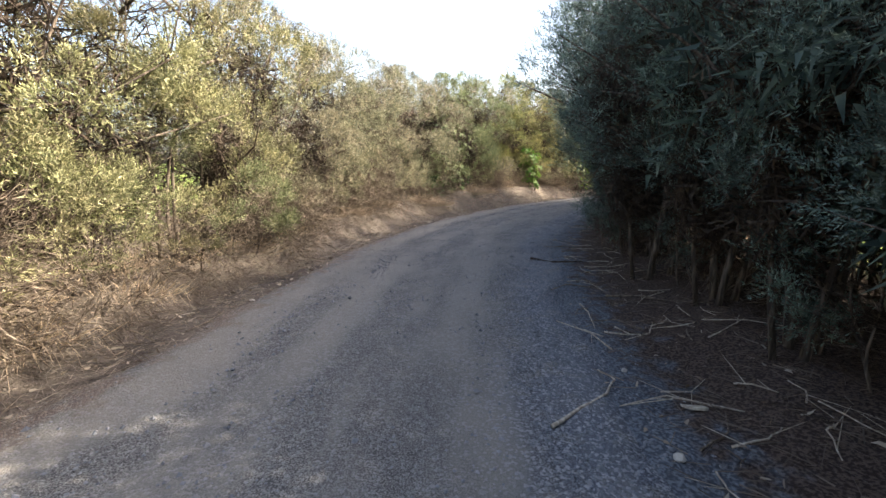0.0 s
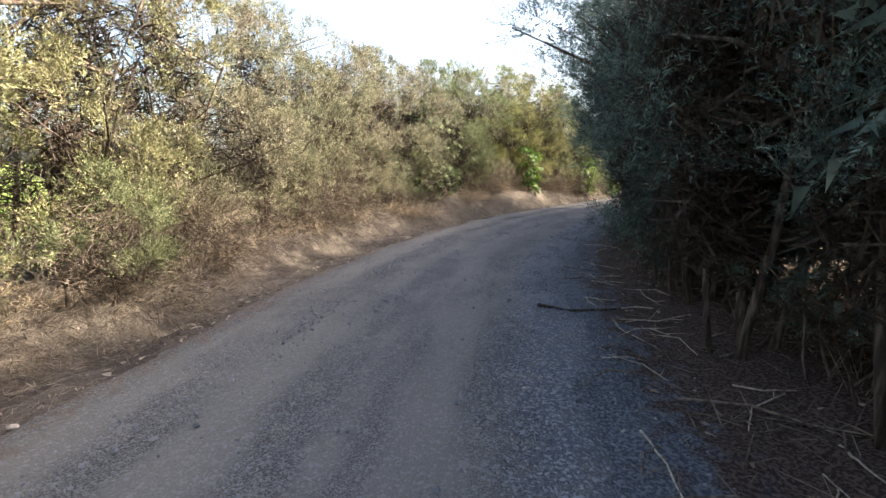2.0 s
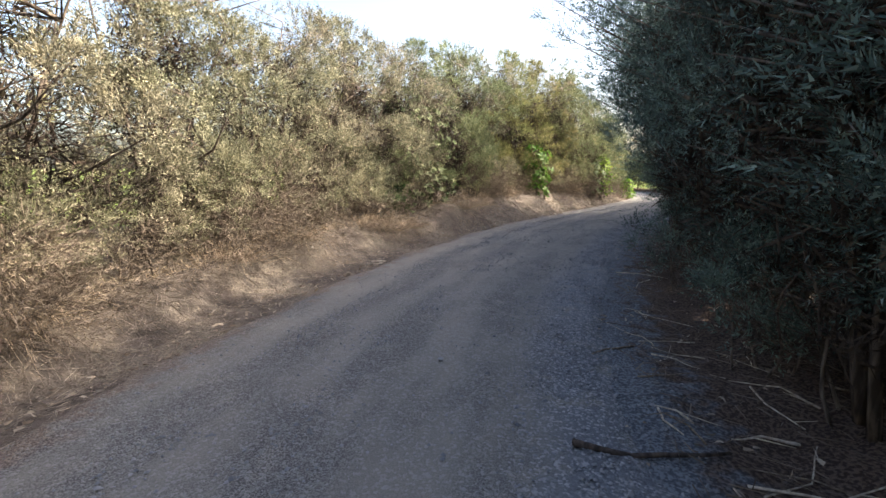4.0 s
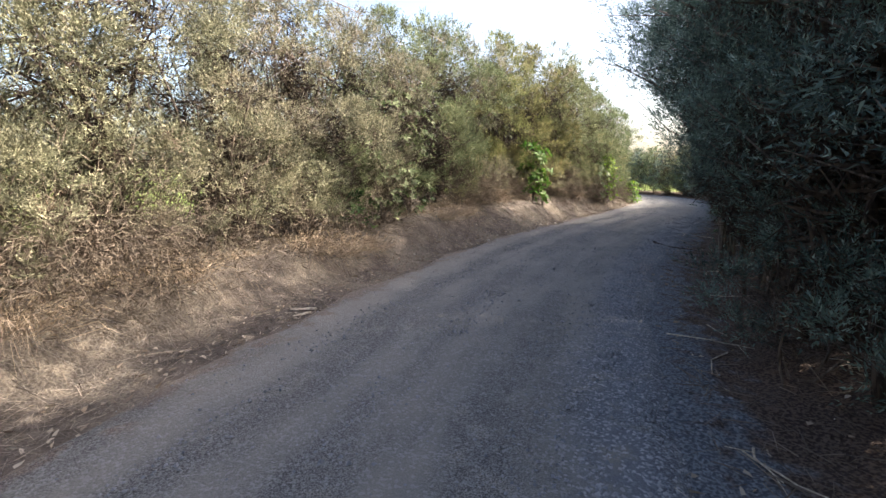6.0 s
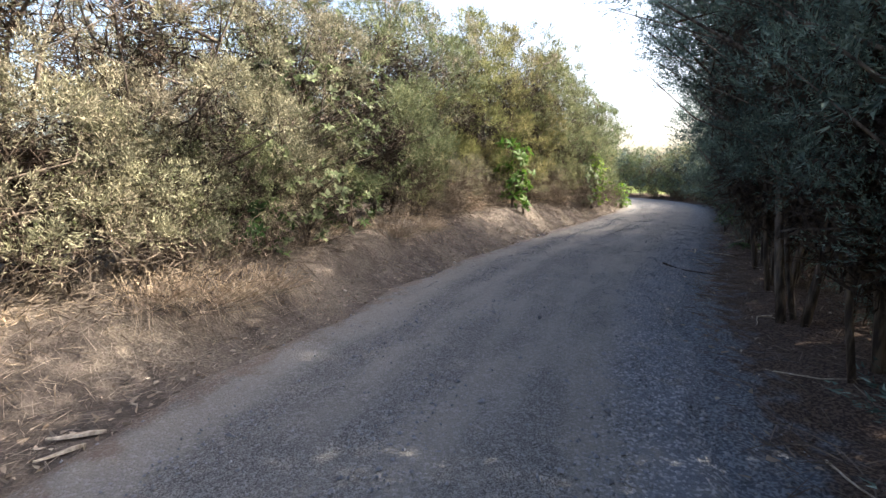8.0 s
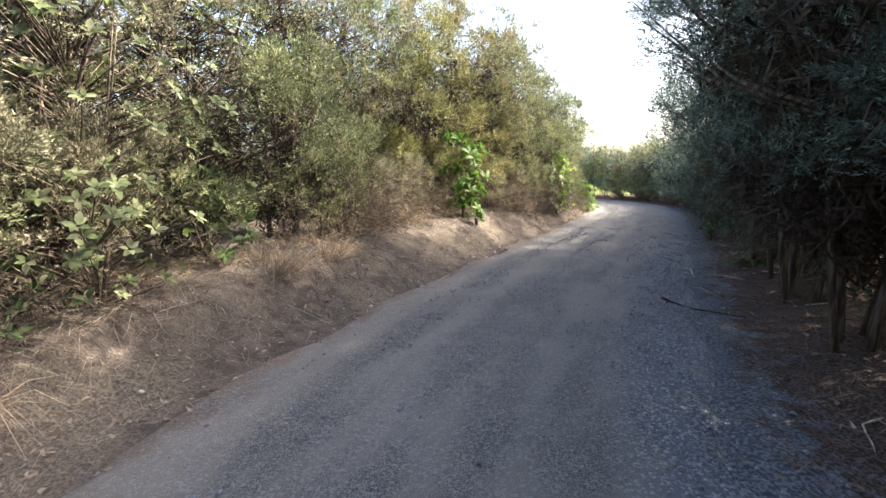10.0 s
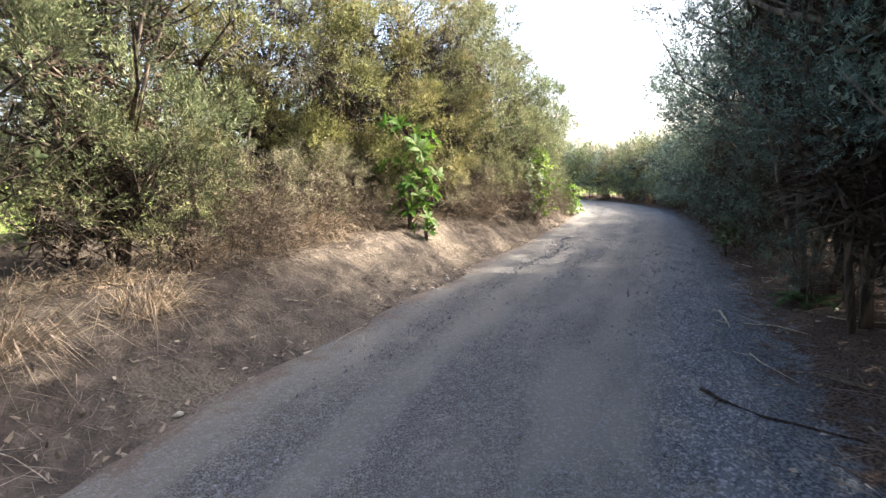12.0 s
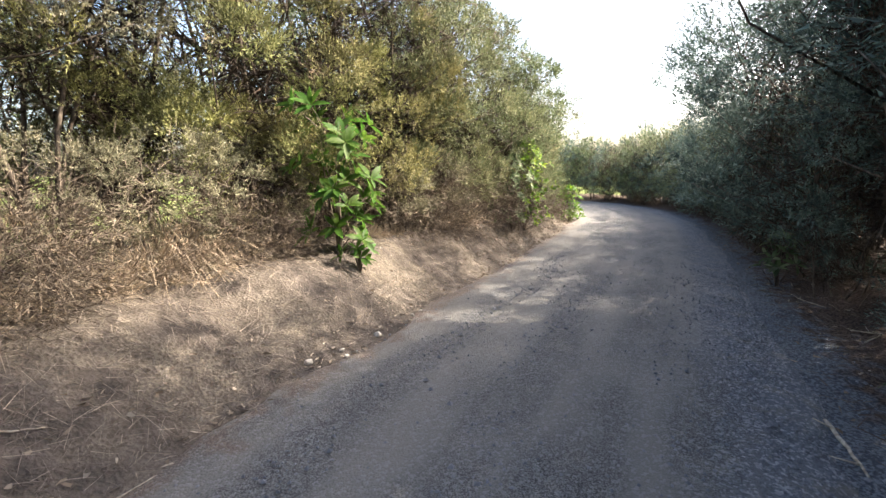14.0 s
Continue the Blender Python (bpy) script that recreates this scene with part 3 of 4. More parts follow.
for i in range(25):
    s = -8 + i * 1.65 + rng.uniform(-0.25, 0.25)
    tall = 0.98 if s < 6 else 1.02 if s < 10 else 1.06 if s < 15 else 1.14 if s < 19 else 1.3 if s < 24 else 1.12
    plant(SHADE if -2 < s < 26 else FAR_SHADE, s, (3.4 if s < 6 else 3.16 if s < 15 else 2.98 if s < 20 else 3.08) + rng.uniform(-0.12, 0.2), "blue", rng.uniform(0.95, 1.05) * tall * (1.0 if -2 < s < 26 else 1.16), "trees on the shaded side")
# added rows, mostly unseen behind the front trees, that block sun from lane and bank
for i in range(34):
    s = -8 + i * 1.5 + rng.uniform(-0.3, 0.3)
    plant(PLAIN, s, 4.95 + rng.uniform(-0.15, 0.15), "blue", rng.uniform(0.97, 1.03) * (1.28 if s < 6 else 1.36 if s < 25.5 else 1.12 if s < 33 else 0.9), "trees on the shaded side", slim=0.9 if s < 6 else 0.66)
    if -3 < s < 28 and (i % 2 or s < 6):
        plant(PLAIN, s + 0.75, 5.9 + rng.uniform(-0.2, 0.2), "blue", rng.uniform(1.0, 1.1), "trees on the shaded side")
for i in range(15):
    plant(FAR_SHADE if i < 11 else PLAIN, 32.2 + i * 0.95, 2.95 + rng.uniform(-0.15, 0.25), rng.choice(["blue", "green", "blue"]), rng.uniform(0.73, 0.82), "trees past the bend")
for i in range(13):
    # extra row added behind the hedge to keep sun off the bend
    plant(PLAIN, 29 + i * 1.0, 4.3 + rng.uniform(-0.2, 0.2), "green", rng.uniform(0.76, 0.82), "trees past the bend")
    plant(PLAIN, 33 + i * 1.0, 4.7 + rng.uniform(-0.3, 0.3), "green", rng.uniform(0.7, 0.78), "trees past the bend")
# deeper rows, hardly seen, added to darken the floor under the front trees
for i in range(7):
    plant(PLAIN, -4 + i * 2.1, 7.9 + rng.uniform(-0.3, 0.3), "green", rng.uniform(0.8, 0.9), "trees on the shaded side")
    plant(PLAIN, -3 + i * 2.1, 6.7 + rng.uniform(-0.3, 0.3), "blue", rng.uniform(0.9, 1.0), "trees on the shaded side")

# low growth under the trees
SHRUB_LABEL = "low twiggy fine-leaved shrub at the edge of the bank"
for s, u, leaf, size in [(-1.0, -3.6, "grey", 1.0), (0.4, -3.6, "olive", 1.1), (1.4, -3.4, "olive", 1.1), (2.5, -3.4, "brown", 1.0), (3.2, -3.2, "olive", 1.2), (4.2, -3.2, "olive", 1.0), (5.3, -3.1, "olive", 0.9), (6.3, -2.95, "green", 1.15), (6.9, -3.3, "green", 0.9), (7.8, -3.5, "brown", 1.0),
                         (8.5, -3.6, "grey", 1.1), (9.4, -3.6, "grey", 1.1), (10.3, -3.55, "grey", 1.1), (11.0, -3.7, "brown", 1.1), (11.9, -3.7, "grey", 1.25), (12.9, -3.8, "grey", 1.35), (13.9, -3.6, "grey", 1.25), (14.8, -3.6, "green", 1.1), (15.5, -3.6, "grey", 1.0),
                         (18.9, -3.5, "olive", 1.05), (19.6, -3.7, "brown", 0.9), (20.4, -3.8, "grey", 0.9), (21.4, -3.9, "grey", 1.0), (22.1, -3.9, "brown", 0.85), (22.8, -4.0, "olive", 1.0), (24.7, -3.4, "grey", 1.0), (25.4, -3.3, "brown", 0.9), (25.9, -3.3, "grey", 1.15),
                         (26.8, -3.1, "olive", 1.1), (27.8, -3.0, "brown", 0.8), (28.4, -2.95, "olive", 1.1), (29.4, -2.9, "olive", 1.1), (30.4, -2.85, "green", 1.1), (31.4, -2.8, "green", 1.1), (32.4, -2.8, "green", 1.1), (33.4, -2.8, "green", 1.1), (34.6, -2.8, "green", 1.1)]:
    plant(BRUSH if leaf == "brown" else LOW, s, u, leaf, size, "low shrubs on the bank", "shrub", "tangle of dry grey-brown twigs under the trees" if leaf == "brown" else SHRUB_LABEL)
for s, u, size in [(9.2, 2.9, 0.9), (12.2, 2.8, 0.9), (22.5, 2.9, 0.8), (25.5, 2.75, 1.0), (28.0, 2.8, 1.1), (30.0, 2.8, 1.1), (32.0, 2.8, 1.1), (34.0, 2.8, 1.0)]:
    plant(SHADE_LOW, s, u, "blue", size, "low shrubs in the shade", "shrub", "dark low shrub under the shaded trees")
for i in range(10):
    plant(SHADE_LOW, 0.8 + i * 2.5 + rng.uniform(-0.3, 0.3), 3.25 + rng.uniform(-0.15, 0.45), "blue", rng.uniform(0.8, 1.1), "low shrubs in the shade", "shrub", "dark low shrub under the shaded trees")
for i in range(9):
    plant(SHADE_LOW, 31.5 + i * 1.1, 2.75 + rng.uniform(-0.1, 0.2), "blue", rng.uniform(1.0, 1.2), "low shrubs in the shade", "shrub", "dark low shrub under the shaded trees")
for src in NEAR + OPEN + SHADE + MID + FAR_SHADE + PLAIN + BACK + SHADE_LOW + LOW + BRUSH:
    for o in (*src.children, src):
        bpy.data.objects.remove(o)


# ---- broad-leaved shrubs ----
def leaf_mesh(length, width, fold=0.25):
    """One pointed oval leaf, folded a little along its rib and bent down."""
    t = np.array([0.0, 0.3, 0.65, 1.0])
    half = np.array([0.05, 0.85, 0.8, 0.02]) * width / 2
    y = t * length
    bend = -0.25 * length * t ** 2
    v = [(0, y[k], bend[k]) for k in range(4)] + [(half[k], y[k], bend[k] + fold * half[k]) for k in range(4)] + [(-half[k], y[k], bend[k] + fold * half[k]) for k in range(4)]
    f = []
    for k in range(3):
        f += [(k, 4 + k, 5 + k, k + 1), (k + 1, 9 + k, 8 + k, k)]
    return np.array(v, float), np.array(f)


def leaf_poses(r, high, wide, foot, rosettes, each, column=False):
    """Where the leaves of a shrub sit: whorls at the ends of its shoots."""
    out = []
    for i in range(rosettes):
        f = (i + r.rand()) / rosettes
        a = r.uniform(0, 6.28)
        d = wide * (0.25 + 0.75 * r.rand()) * (1.0 if column else crown_width(np.array(f), "round"))
        c = Vector((math.cos(a) * d, math.sin(a) * d, foot + f * (high - foot)))
        up = Vector((math.cos(a) * 0.8, math.sin(a) * 0.8, 0.7)).normalized()
        turn = up.to_track_quat("Z", "Y").to_matrix().to_4x4()
        for k in range(each):
            tilt = r.uniform(5, 55)
            m = Matrix.Translation(c) @ turn @ pose(0, 0, 0, 0, 0, 360 * k / each + r.uniform(-20, 20)) @ pose(0, 0.01, 0, tilt, r.uniform(-15, 15), 0)
            out.append((m @ Matrix.Diagonal((*[r.uniform(0.7, 1.15)] * 3, 1)), c))
    return out


def broad_shrub(seed, x, y, high, wide, foot, rosettes, each, length, width, material, label, single=False, column=False):
    """A shrub of broad leaves in whorls; single: each leaf is a part of its own."""
    r = np.random.RandomState(seed)
    shrub = new("shrub")
    shrub.matrix_basis = pose(x, y, floor_z(x, y) - 0.03)
    tagged(shrub, label, "shrub")
    places = leaf_poses(r, high, wide, foot, rosettes, each, column)
    v, f = leaf_mesh(length, width)
    ends = []
    for _, c in places[::each]:
        ends.append(c)
    for i in range(3):
        h = Heap()
        a = r.uniform(0, 6.28)
        t = np.linspace(0, 1, 6)
        tube(h, np.stack([np.cos(a) * wide * 0.3 * t + 0.02 * np.sin(t * 8), np.sin(a) * wide * 0.3 * t, t * high * 0.9 - 0.05], -1), 0.018 * (1.2 - t), 5)
        part("stem", h.mesh("stem", True), BARK, shrub)
    h = Heap()
    for c in ends:
        tube(h, np.array([(c.x * 0.2, c.y * 0.2, max(0.05, c.z - 0.3)), (c.x * 0.7, c.y * 0.7, c.z - 0.12), tuple(c)]), [0.008, 0.006, 0.004], 3)
    tagged(part("fine_branching", h.mesh("fine_branching", True), BARK, shrub), kind="stuff")
    if single:
        h = Heap()
        h.add(v, f)
        me = h.mesh("leaf", True)
        for m, _ in places[:300]:
            part("leaf", me, material, shrub).matrix_basis = m
    else:
        h = Heap()
        for m, _ in places:
            h.add(v @ np.array(m.to_3x3()).T + np.array(m.translation), f)
        tagged(part("foliage", h.mesh("foliage", True), material, shrub), kind="stuff")
    return shrub


broad_shrub(51, 4.5, 22.75, 1.85, 0.62, 0.2, 42, 7, 0.22, 0.09, BROAD, "upright shrub with large glossy bright green leaves on the bank", single=True, column=True)
broad_shrub(52, 4.75, 22.45, 0.4, 0.25, 0.12, 6, 6, 0.15, 0.06, BROAD, "small seedling shrub with bright green leaves in straw", single=True)
broad_shrub(53, 0.1, 16.6, 2.9, 1.25, 0.15, 260, 6, 0.085, 0.05, PALE_BROAD, "shrub with pale-backed rounded leaves catching the sun")
broad_shrub(54, 0.35, 18.3, 3.7, 1.2, 0.6, 260, 6, 0.085, 0.05, PALE_BROAD, "tall shrub with pale rounded leaves among fine-leaved trees")
broad_shrub(55, -0.2, 15.75, 0.75, 0.5, 0.1, 28, 7, 0.13, 0.055, DARK_BROAD, "low dark green glossy shrub behind the dry grass")
broad_shrub(56, 0.55, 17.85, 1.1, 0.6, 0.1, 40, 7, 0.14, 0.06, DARK_BROAD, "low dark green glossy shrub behind the dry grass")
broad_shrub(57, 8.6, 27.1, 2.15, 0.85, 0.15, 130, 7, 0.11, 0.055, BROAD, "dense green broad-leaved bush at the roadside")
broad_shrub(58, 8.1, 26.6, 1.7, 0.7, 0.2, 90, 7, 0.1, 0.05, PALE_BROAD, "dense bush with pale green leaves at the roadside")
broad_shrub(59, 11.35, 30.5, 1.15, 0.6, 0.1, 60, 7, 0.16, 0.06, BROAD, "low bright yellow-green bush beside the lane")
broad_shrub(60, 10.75, 22.35, 0.8, 0.4, 0.25, 16, 6, 0.15, 0.06, PALE_BROAD, "small pale green shrub in deep shade beside the lane")


def fern(seed, x, y, reach, label):
    """A ground fern: arching fronds set with paired leaflets."""
    rr = np.random.RandomState(seed)
    ob = new("fern")
    ob.matrix_basis = pose(x, y, floor_z(x, y) - 0.02)
    for i in range(11):
        a, rise, long = i * 0.571 + rr.uniform(-0.2, 0.2), rr.uniform(0.7, 1.2), reach * rr.uniform(0.7, 1.1)
        t = np.linspace(0.02, 1, 26)
        out = long * t
        up = long * (rise * t - 0.95 * rise * t ** 2.2)
        spine = np.stack([np.cos(a) * out, np.sin(a) * out, up + 0.02], -1)
        side = np.array([-np.sin(a), np.cos(a), 0.0])
        hh = Heap()
        tube(hh, spine[::5], np.linspace(0.005, 0.0015, len(spine[::5])), 3)
        for k in range(4, 25):
            size = 0.3 * long * np.sin(np.pi * min(1.0, 0.12 + t[k] * 0.88)) ** 0.8 * 0.6
            for way in (-1, 1):
                tip = spine[k] + side * way * size + (spine[k] - spine[k - 1]) * 1.2 - np.array([0, 0, size * 0.25])
                step = (spine[k] - spine[k - 1]) * 0.42
                hh.add([spine[k] - step, (spine[k] + tip) / 2 - step * 0.9, tip, (spine[k] + tip) / 2 + step * 0.9, spine[k] + step], [(0, 1, 3, 4), (1, 2, 3, 3)][:1])
                hh.f.append(np.array([[hh.n - 4, hh.n - 3, hh.n - 2]]))
        part("frond", hh.mesh("frond"), DARK_BROAD, ob)
    return tagged(ob, label, "fern")


fern(61, 9.05, 19.2, 0.55, "dark green ground fern with arching fronds in the shade")


# ---- grass, straw and litter ----
def blades(heap, r, foot, way, length, width, droop):
    """Bent grass blades from their feet."""
    n = len(foot)
    side = unit(np.cross(way, r.normal(0, 1, (n, 3)))) * np.reshape(width, (-1, 1)) * 0.5
    length = np.reshape(length, (-1, 1))
    mid = foot + way * length * 0.55
    tip = foot + way * length - np.array([0, 0, 1.0]) * length * np.reshape(droop, (-1, 1))
    v = np.stack([foot - side, foot + side, mid + side * 0.8, mid - side * 0.8, tip], 1).reshape(-1, 3)
    k = np.arange(n)[:, None] * 5
    heap.add(v, k + np.array([[0, 1, 2, 3]]))
    heap.f.append(k + np.array([[3, 2, 4]]) + heap.n - n * 5)


def lie(foot, way, length):
    """Turns the ways of things on the ground so that they follow its slope."""
    tip = foot[:, :2] + way[:, :2] * np.reshape(length, (-1, 1))
    s, u = road_frame(tip)
    way = way.copy()
    way[:, 2] += (ground_z(tip[:, 0], tip[:, 1], s, u) - ground_z(foot[:, 0], foot[:, 1], *road_frame(foot[:, :2]))) / np.ravel(length)
    return way


def scatter(r, n, s0, s1, u0, u1):
    s, u = r.uniform(s0, s1, n), r.uniform(u0, u1, n)
    xy = on_road(s, u)
    return np.column_stack([xy, ground_z(xy[:, 0], xy[:, 1], s, u)]), s, u


def stuff(name, heap, material, label, category):
    return tagged(part(name, heap.mesh(name), material), label, category, kind="stuff")


r = np.random.RandomState(70)
h = Heap()
foot, s, u = scatter(r, 42000, -1, 31, -4.1, -1.8)
keep = r.rand(len(s)) < 0.6 + 0.4 * (waves(foot[:, 0], foot[:, 1], 71, 1.1) > -0.1)
foot = foot[keep]
n = len(foot)
way = unit(np.column_stack([r.normal(0, 1, (n, 2)) + np.array([0.35, -0.2]), r.normal(0.04, 0.09, n)]))
long = r.uniform(0.05, 0.18, n)
blades(h, r, foot + np.array([0, 0, 0.022]), lie(foot, way, long), long, r.uniform(0.002, 0.0042, n), r.uniform(-0.05, 0.14, n))
foot, s, u = scatter(r, 6200, 0, 29, -3.7, -2.0)
swirl = 2.6 * waves(foot[:, 0], foot[:, 1], 77, 0.8) + 0.4 + r.normal(0, 0.5, len(s))
bank_way = np.column_stack([np.cos(swirl), np.sin(swirl), np.full(len(s), 0.03)])
long = r.uniform(0.1, 0.24, len(s))
blades(h, r, foot + np.array([0, 0, 0.035]), lie(foot, bank_way, long), long, r.uniform(0.0025, 0.005, len(s)), r.uniform(0.0, 0.06, len(s)))
stuff("straw_litter", h, GREY_STRAW, "weathered grey-brown straw lying over the earth bank", "straw")

h = Heap()
centre, s, u = scatter(r, 520, -3, 36, -4.2, -3.1)
centre = centre[waves(centre[:, 0], centre[:, 1], 72, 2.0) > -0.35]
foot = np.repeat(centre, 34, 0)
n = len(foot)
foot = foot + np.column_stack([r.normal(0, 0.07, (n, 2)), np.full(n, -0.01)])
way = unit(np.column_stack([r.normal(0, 0.75, (n, 2)) + np.array([0.25, -0.1]), r.uniform(0.35, 1.0, n)]))
blades(h, r, foot, way, r.uniform(0.14, 0.42, n) * np.repeat(r.uniform(0.5, 1.1, len(centre)), 34), r.uniform(0.004, 0.009, n), r.uniform(0.15, 0.55, n))
stuff("dry_grass", h, STRAW, "dry blond grass standing along the top of the bank", "grass")

h = Heap()
foot, s, u = scatter(r, 7000, -2, 34, 1.95, 4.6)
n = len(foot)
way = unit(np.column_stack([r.normal(0, 1, (n, 2)), r.normal(0.06, 0.1, n)]))
blades(h, r, foot + np.array([0, 0, 0.025]), way, r.uniform(0.06, 0.36, n), r.uniform(0.004, 0.01, n), r.uniform(0.0, 0.08, n))
stuff("twig_litter", h, DARK_LITTER, "brown twigs and straw on the shaded forest floor", "litter")

h = Heap()
foot, s, u = scatter(r, 2600, -2, 34, -2.4, -1.6)
more, s2, u2 = scatter(r, 700, -2, 34, 1.7, 3.4)
foot = np.concatenate([foot, more])
n = len(foot)
way = unit(np.column_stack([r.normal(0, 1, (n, 2)), r.normal(0.15, 0.2, n)]))
blades(h, r, foot + np.array([0, 0, 0.015]), way, r.uniform(0.03, 0.08, n), r.uniform(0.012, 0.03, n), r.uniform(-0.2, 0.3, n))
stuff("fallen_leaf_litter", h, straw_material("fallen leaf", (0.16, 0.12, 0.09), (0.38, 0.33, 0.27), (0.26, 0.2, 0.16)), "scattered dry fallen leaves along the road edge", "litter")

h = Heap()
foot, s, u = scatter(r, 9000, -2, 40, -12, -5.6)
n = len(foot)
way = unit(np.column_stack([r.normal(0, 0.5, (n, 2)), r.uniform(0.5, 1.0, n)]))
blades(h, r, foot, way, r.uniform(0.15, 0.4, n), r.uniform(0.006, 0.012, n), r.uniform(0.1, 0.4, n))
stuff("pasture_grass", h, GREEN_GRASS, "green pasture grass behind the trees", "grass")


def pebbles(heap, r, xyz, size):
    n = len(xyz)
    base = np.array([(1, 0, 0), (0, 1, 0), (-1, 0, 0), (0, -1, 0), (0, 0, 0.75), (0, 0, -0.6)])
    v = base[None] * (size[:, None, None] * r.uniform(0.6, 1.3, (n, 6, 1)))
    a = r.uniform(0, 6.28, n)
    c, s_ = np.cos(a)[:, None], np.sin(a)[:, None]
    v = np.stack([v[..., 0] * c - v[..., 1] * s_, v[..., 0] * s_ + v[..., 1] * c, v[..., 2]], -1) + xyz[:, None]
    f = np.array([(0, 1, 4), (1, 2, 4), (2, 3, 4), (3, 0, 4), (1, 0, 5), (2, 1, 5), (3, 2, 5), (0, 3, 5)])
    heap.add(v.reshape(-1, 3), (np.arange(n)[:, None, None] * 6 + f[None]).reshape(-1, 3))


h = Heap()
s, u = r.uniform(0.5, 27, 62000), r.uniform(-1.8, 2.3, 62000)
grit = np.exp(-((u - 1.55) / 0.42) ** 2) + (0.5 * np.exp(-((u + 0.15 + 0.12 * np.sin(s * 0.9)) / 0.2) ** 2) + 0.55 * np.exp(-((u + 0.95 + 0.1 * np.sin(s * 0.7)) / 0.17) ** 2) + 0.15 * np.exp(-((u - 0.95) / 0.2) ** 2)) * (waves(s, u, 31, 1.4) > -0.25) + 0.04
keep = r.rand(len(s)) < grit
s, u = s[keep], u[keep]
xy = on_road(s, u)
z = np.maximum(0.03 - 0.012 * u ** 2 - 0.1 * ramp(np.abs(u), HALF - 0.12, HALF + 0.25), ground_z(xy[:, 0], xy[:, 1], s, u))
pebbles(h, r, np.column_stack([xy, z + 0.002]), r.uniform(0.005, 0.016, len(s)) * (1 + 0.7 * (r.rand(len(s)) > 0.93)))
stuff("loose_gravel", h, GRAVEL, "loose grey gravel stones along the road edges", "gravel")


def grass_tuft(seed, x, y, high, count, spread, material, label):
    rr = np.random.RandomState(seed)
    hh = Heap()
    foot = np.column_stack([rr.normal(0, 0.09 * spread, (count, 2)), np.full(count, -0.02)])
    way = unit(np.column_stack([foot[:, :2] * 1.8 + rr.normal(0, 0.45, (count, 2)) + np.array([0.45, -0.2]), rr.uniform(0.3, 1.1, count)]))
    blades(hh, rr, foot, way, high * rr.uniform(0.5, 1.15, count), rr.uniform(0.004, 0.009, count), rr.uniform(0.2, 0.8, count))
    ob = part("grass_tuft", hh.mesh("grass_tuft"), material)
    ob.matrix_basis = pose(x, y, floor_z(x, y))
    return tagged(ob, label, "grass tuft", "grass tufts on the bank")


TUFT = "dry blond grass tuft leaning out from the bank"
for i, (x, y, high, spread) in enumerate([(-0.35, 14.6, 0.6, 2.0), (-0.75, 14.2, 0.55, 1.8), (0.0, 15.1, 0.5, 1.6), (-1.75, 12.3, 0.5, 1.8), (-2.9, 8.6, 0.5, 1.6), (-3.1, 7.0, 0.42, 1.8), (-3.4, 3.4, 0.4, 2.2),
                                          (-3.3, 4.6, 0.38, 2.0), (1.35, 17.9, 0.7, 1.4), (1.9, 18.7, 0.6, 1.2), (2.75, 21.75, 1.25, 1.5), (3.0, 22.0, 0.9, 1.4), (2.5, 21.2, 0.6, 1.3), (1.7, 20.4, 0.5, 1.6), (6.3, 25.0, 0.7, 1.5), (6.7, 25.6, 0.6, 1.3), (-2.2, 11.0, 0.5, 1.8)]):
    grass_tuft(80 + i, x, y, high, 260, spread, STRAW, TUFT)
for i, (x, y, high) in enumerate([(3.35, 5.1, 0.7), (3.6, 5.5, 0.8), (3.55, 6.7, 0.55), (7.1, 15.2, 0.5)]):
    tagged(grass_tuft(110 + i, x, y, high, 90, 1.8, TWIG, "clump of dry brown stalks under the shaded trees"), group="dry stalks in the shade")


# ---- sticks, stones, posts ----
def stick(name, pts, thick, material, label, seed=0, forks=0):
    """A fallen stick along a few points of the floor, with a fork or two."""
    rr = np.random.RandomState(seed + 100)
    p = [Vector((x, y, floor_z(x, y) + thick + dz)) for x, y, dz in pts]
    fine = []
    for a, c in zip(p, p[1:]):
        for t in (0.0, 0.33, 0.67):
            fine.append(np.array(a.lerp(c, t)) + np.append(rr.normal(0, thick * 0.5, 2), 0))
    fine.append(np.array(p[-1]))
    fine = np.array(fine)
    origin = fine[0].copy()
    hh = Heap()
    tube(hh, fine - origin, np.linspace(thick, thick * 0.45, len(fine)), 6)
    for _ in range(forks):
        k = rr.randint(1, len(fine) - 1)
        end = fine[k] - origin + np.append(rr.normal(0, 0.16, 2), rr.uniform(0.0, 0.05))
        tube(hh, np.stack([fine[k] - origin, end]), [thick * 0.5, thick * 0.2], 4)
    ob = part(name, hh.mesh(name, True), material)
    ob.matrix_basis = Matrix.Translation(origin)
    return tagged(ob, label, "stick", "fallen sticks")


GREY_STICK = "bleached grey fallen stick on the brown litter"
stick("fallen_stick", [(1.49, 7.35, 0), (1.85, 7.3, 0), (2.4, 7.31, 0)], 0.022, DARK_WOOD, "dark broken stick lying across the gravel edge", 1)
stick("fallen_stick", [(0.64, 2.4, 0), (0.9, 2.64, 0), (1.15, 2.87, 0.02), (1.3, 3.1, 0), (1.22, 3.28, 0)], 0.013, PALE_WOOD, "curved pale stick lying on the gravel", 2)
stick("fallen_stick", [(1.62, 4.97, 0), (1.61, 4.65, 0.01), (1.54, 4.23, 0)], 0.009, PALE_WOOD, GREY_STICK, 3)
stick("fallen_stick", [(1.4, 4.14, 0), (1.52, 3.94, 0)], 0.008, PALE_WOOD, GREY_STICK, 4)
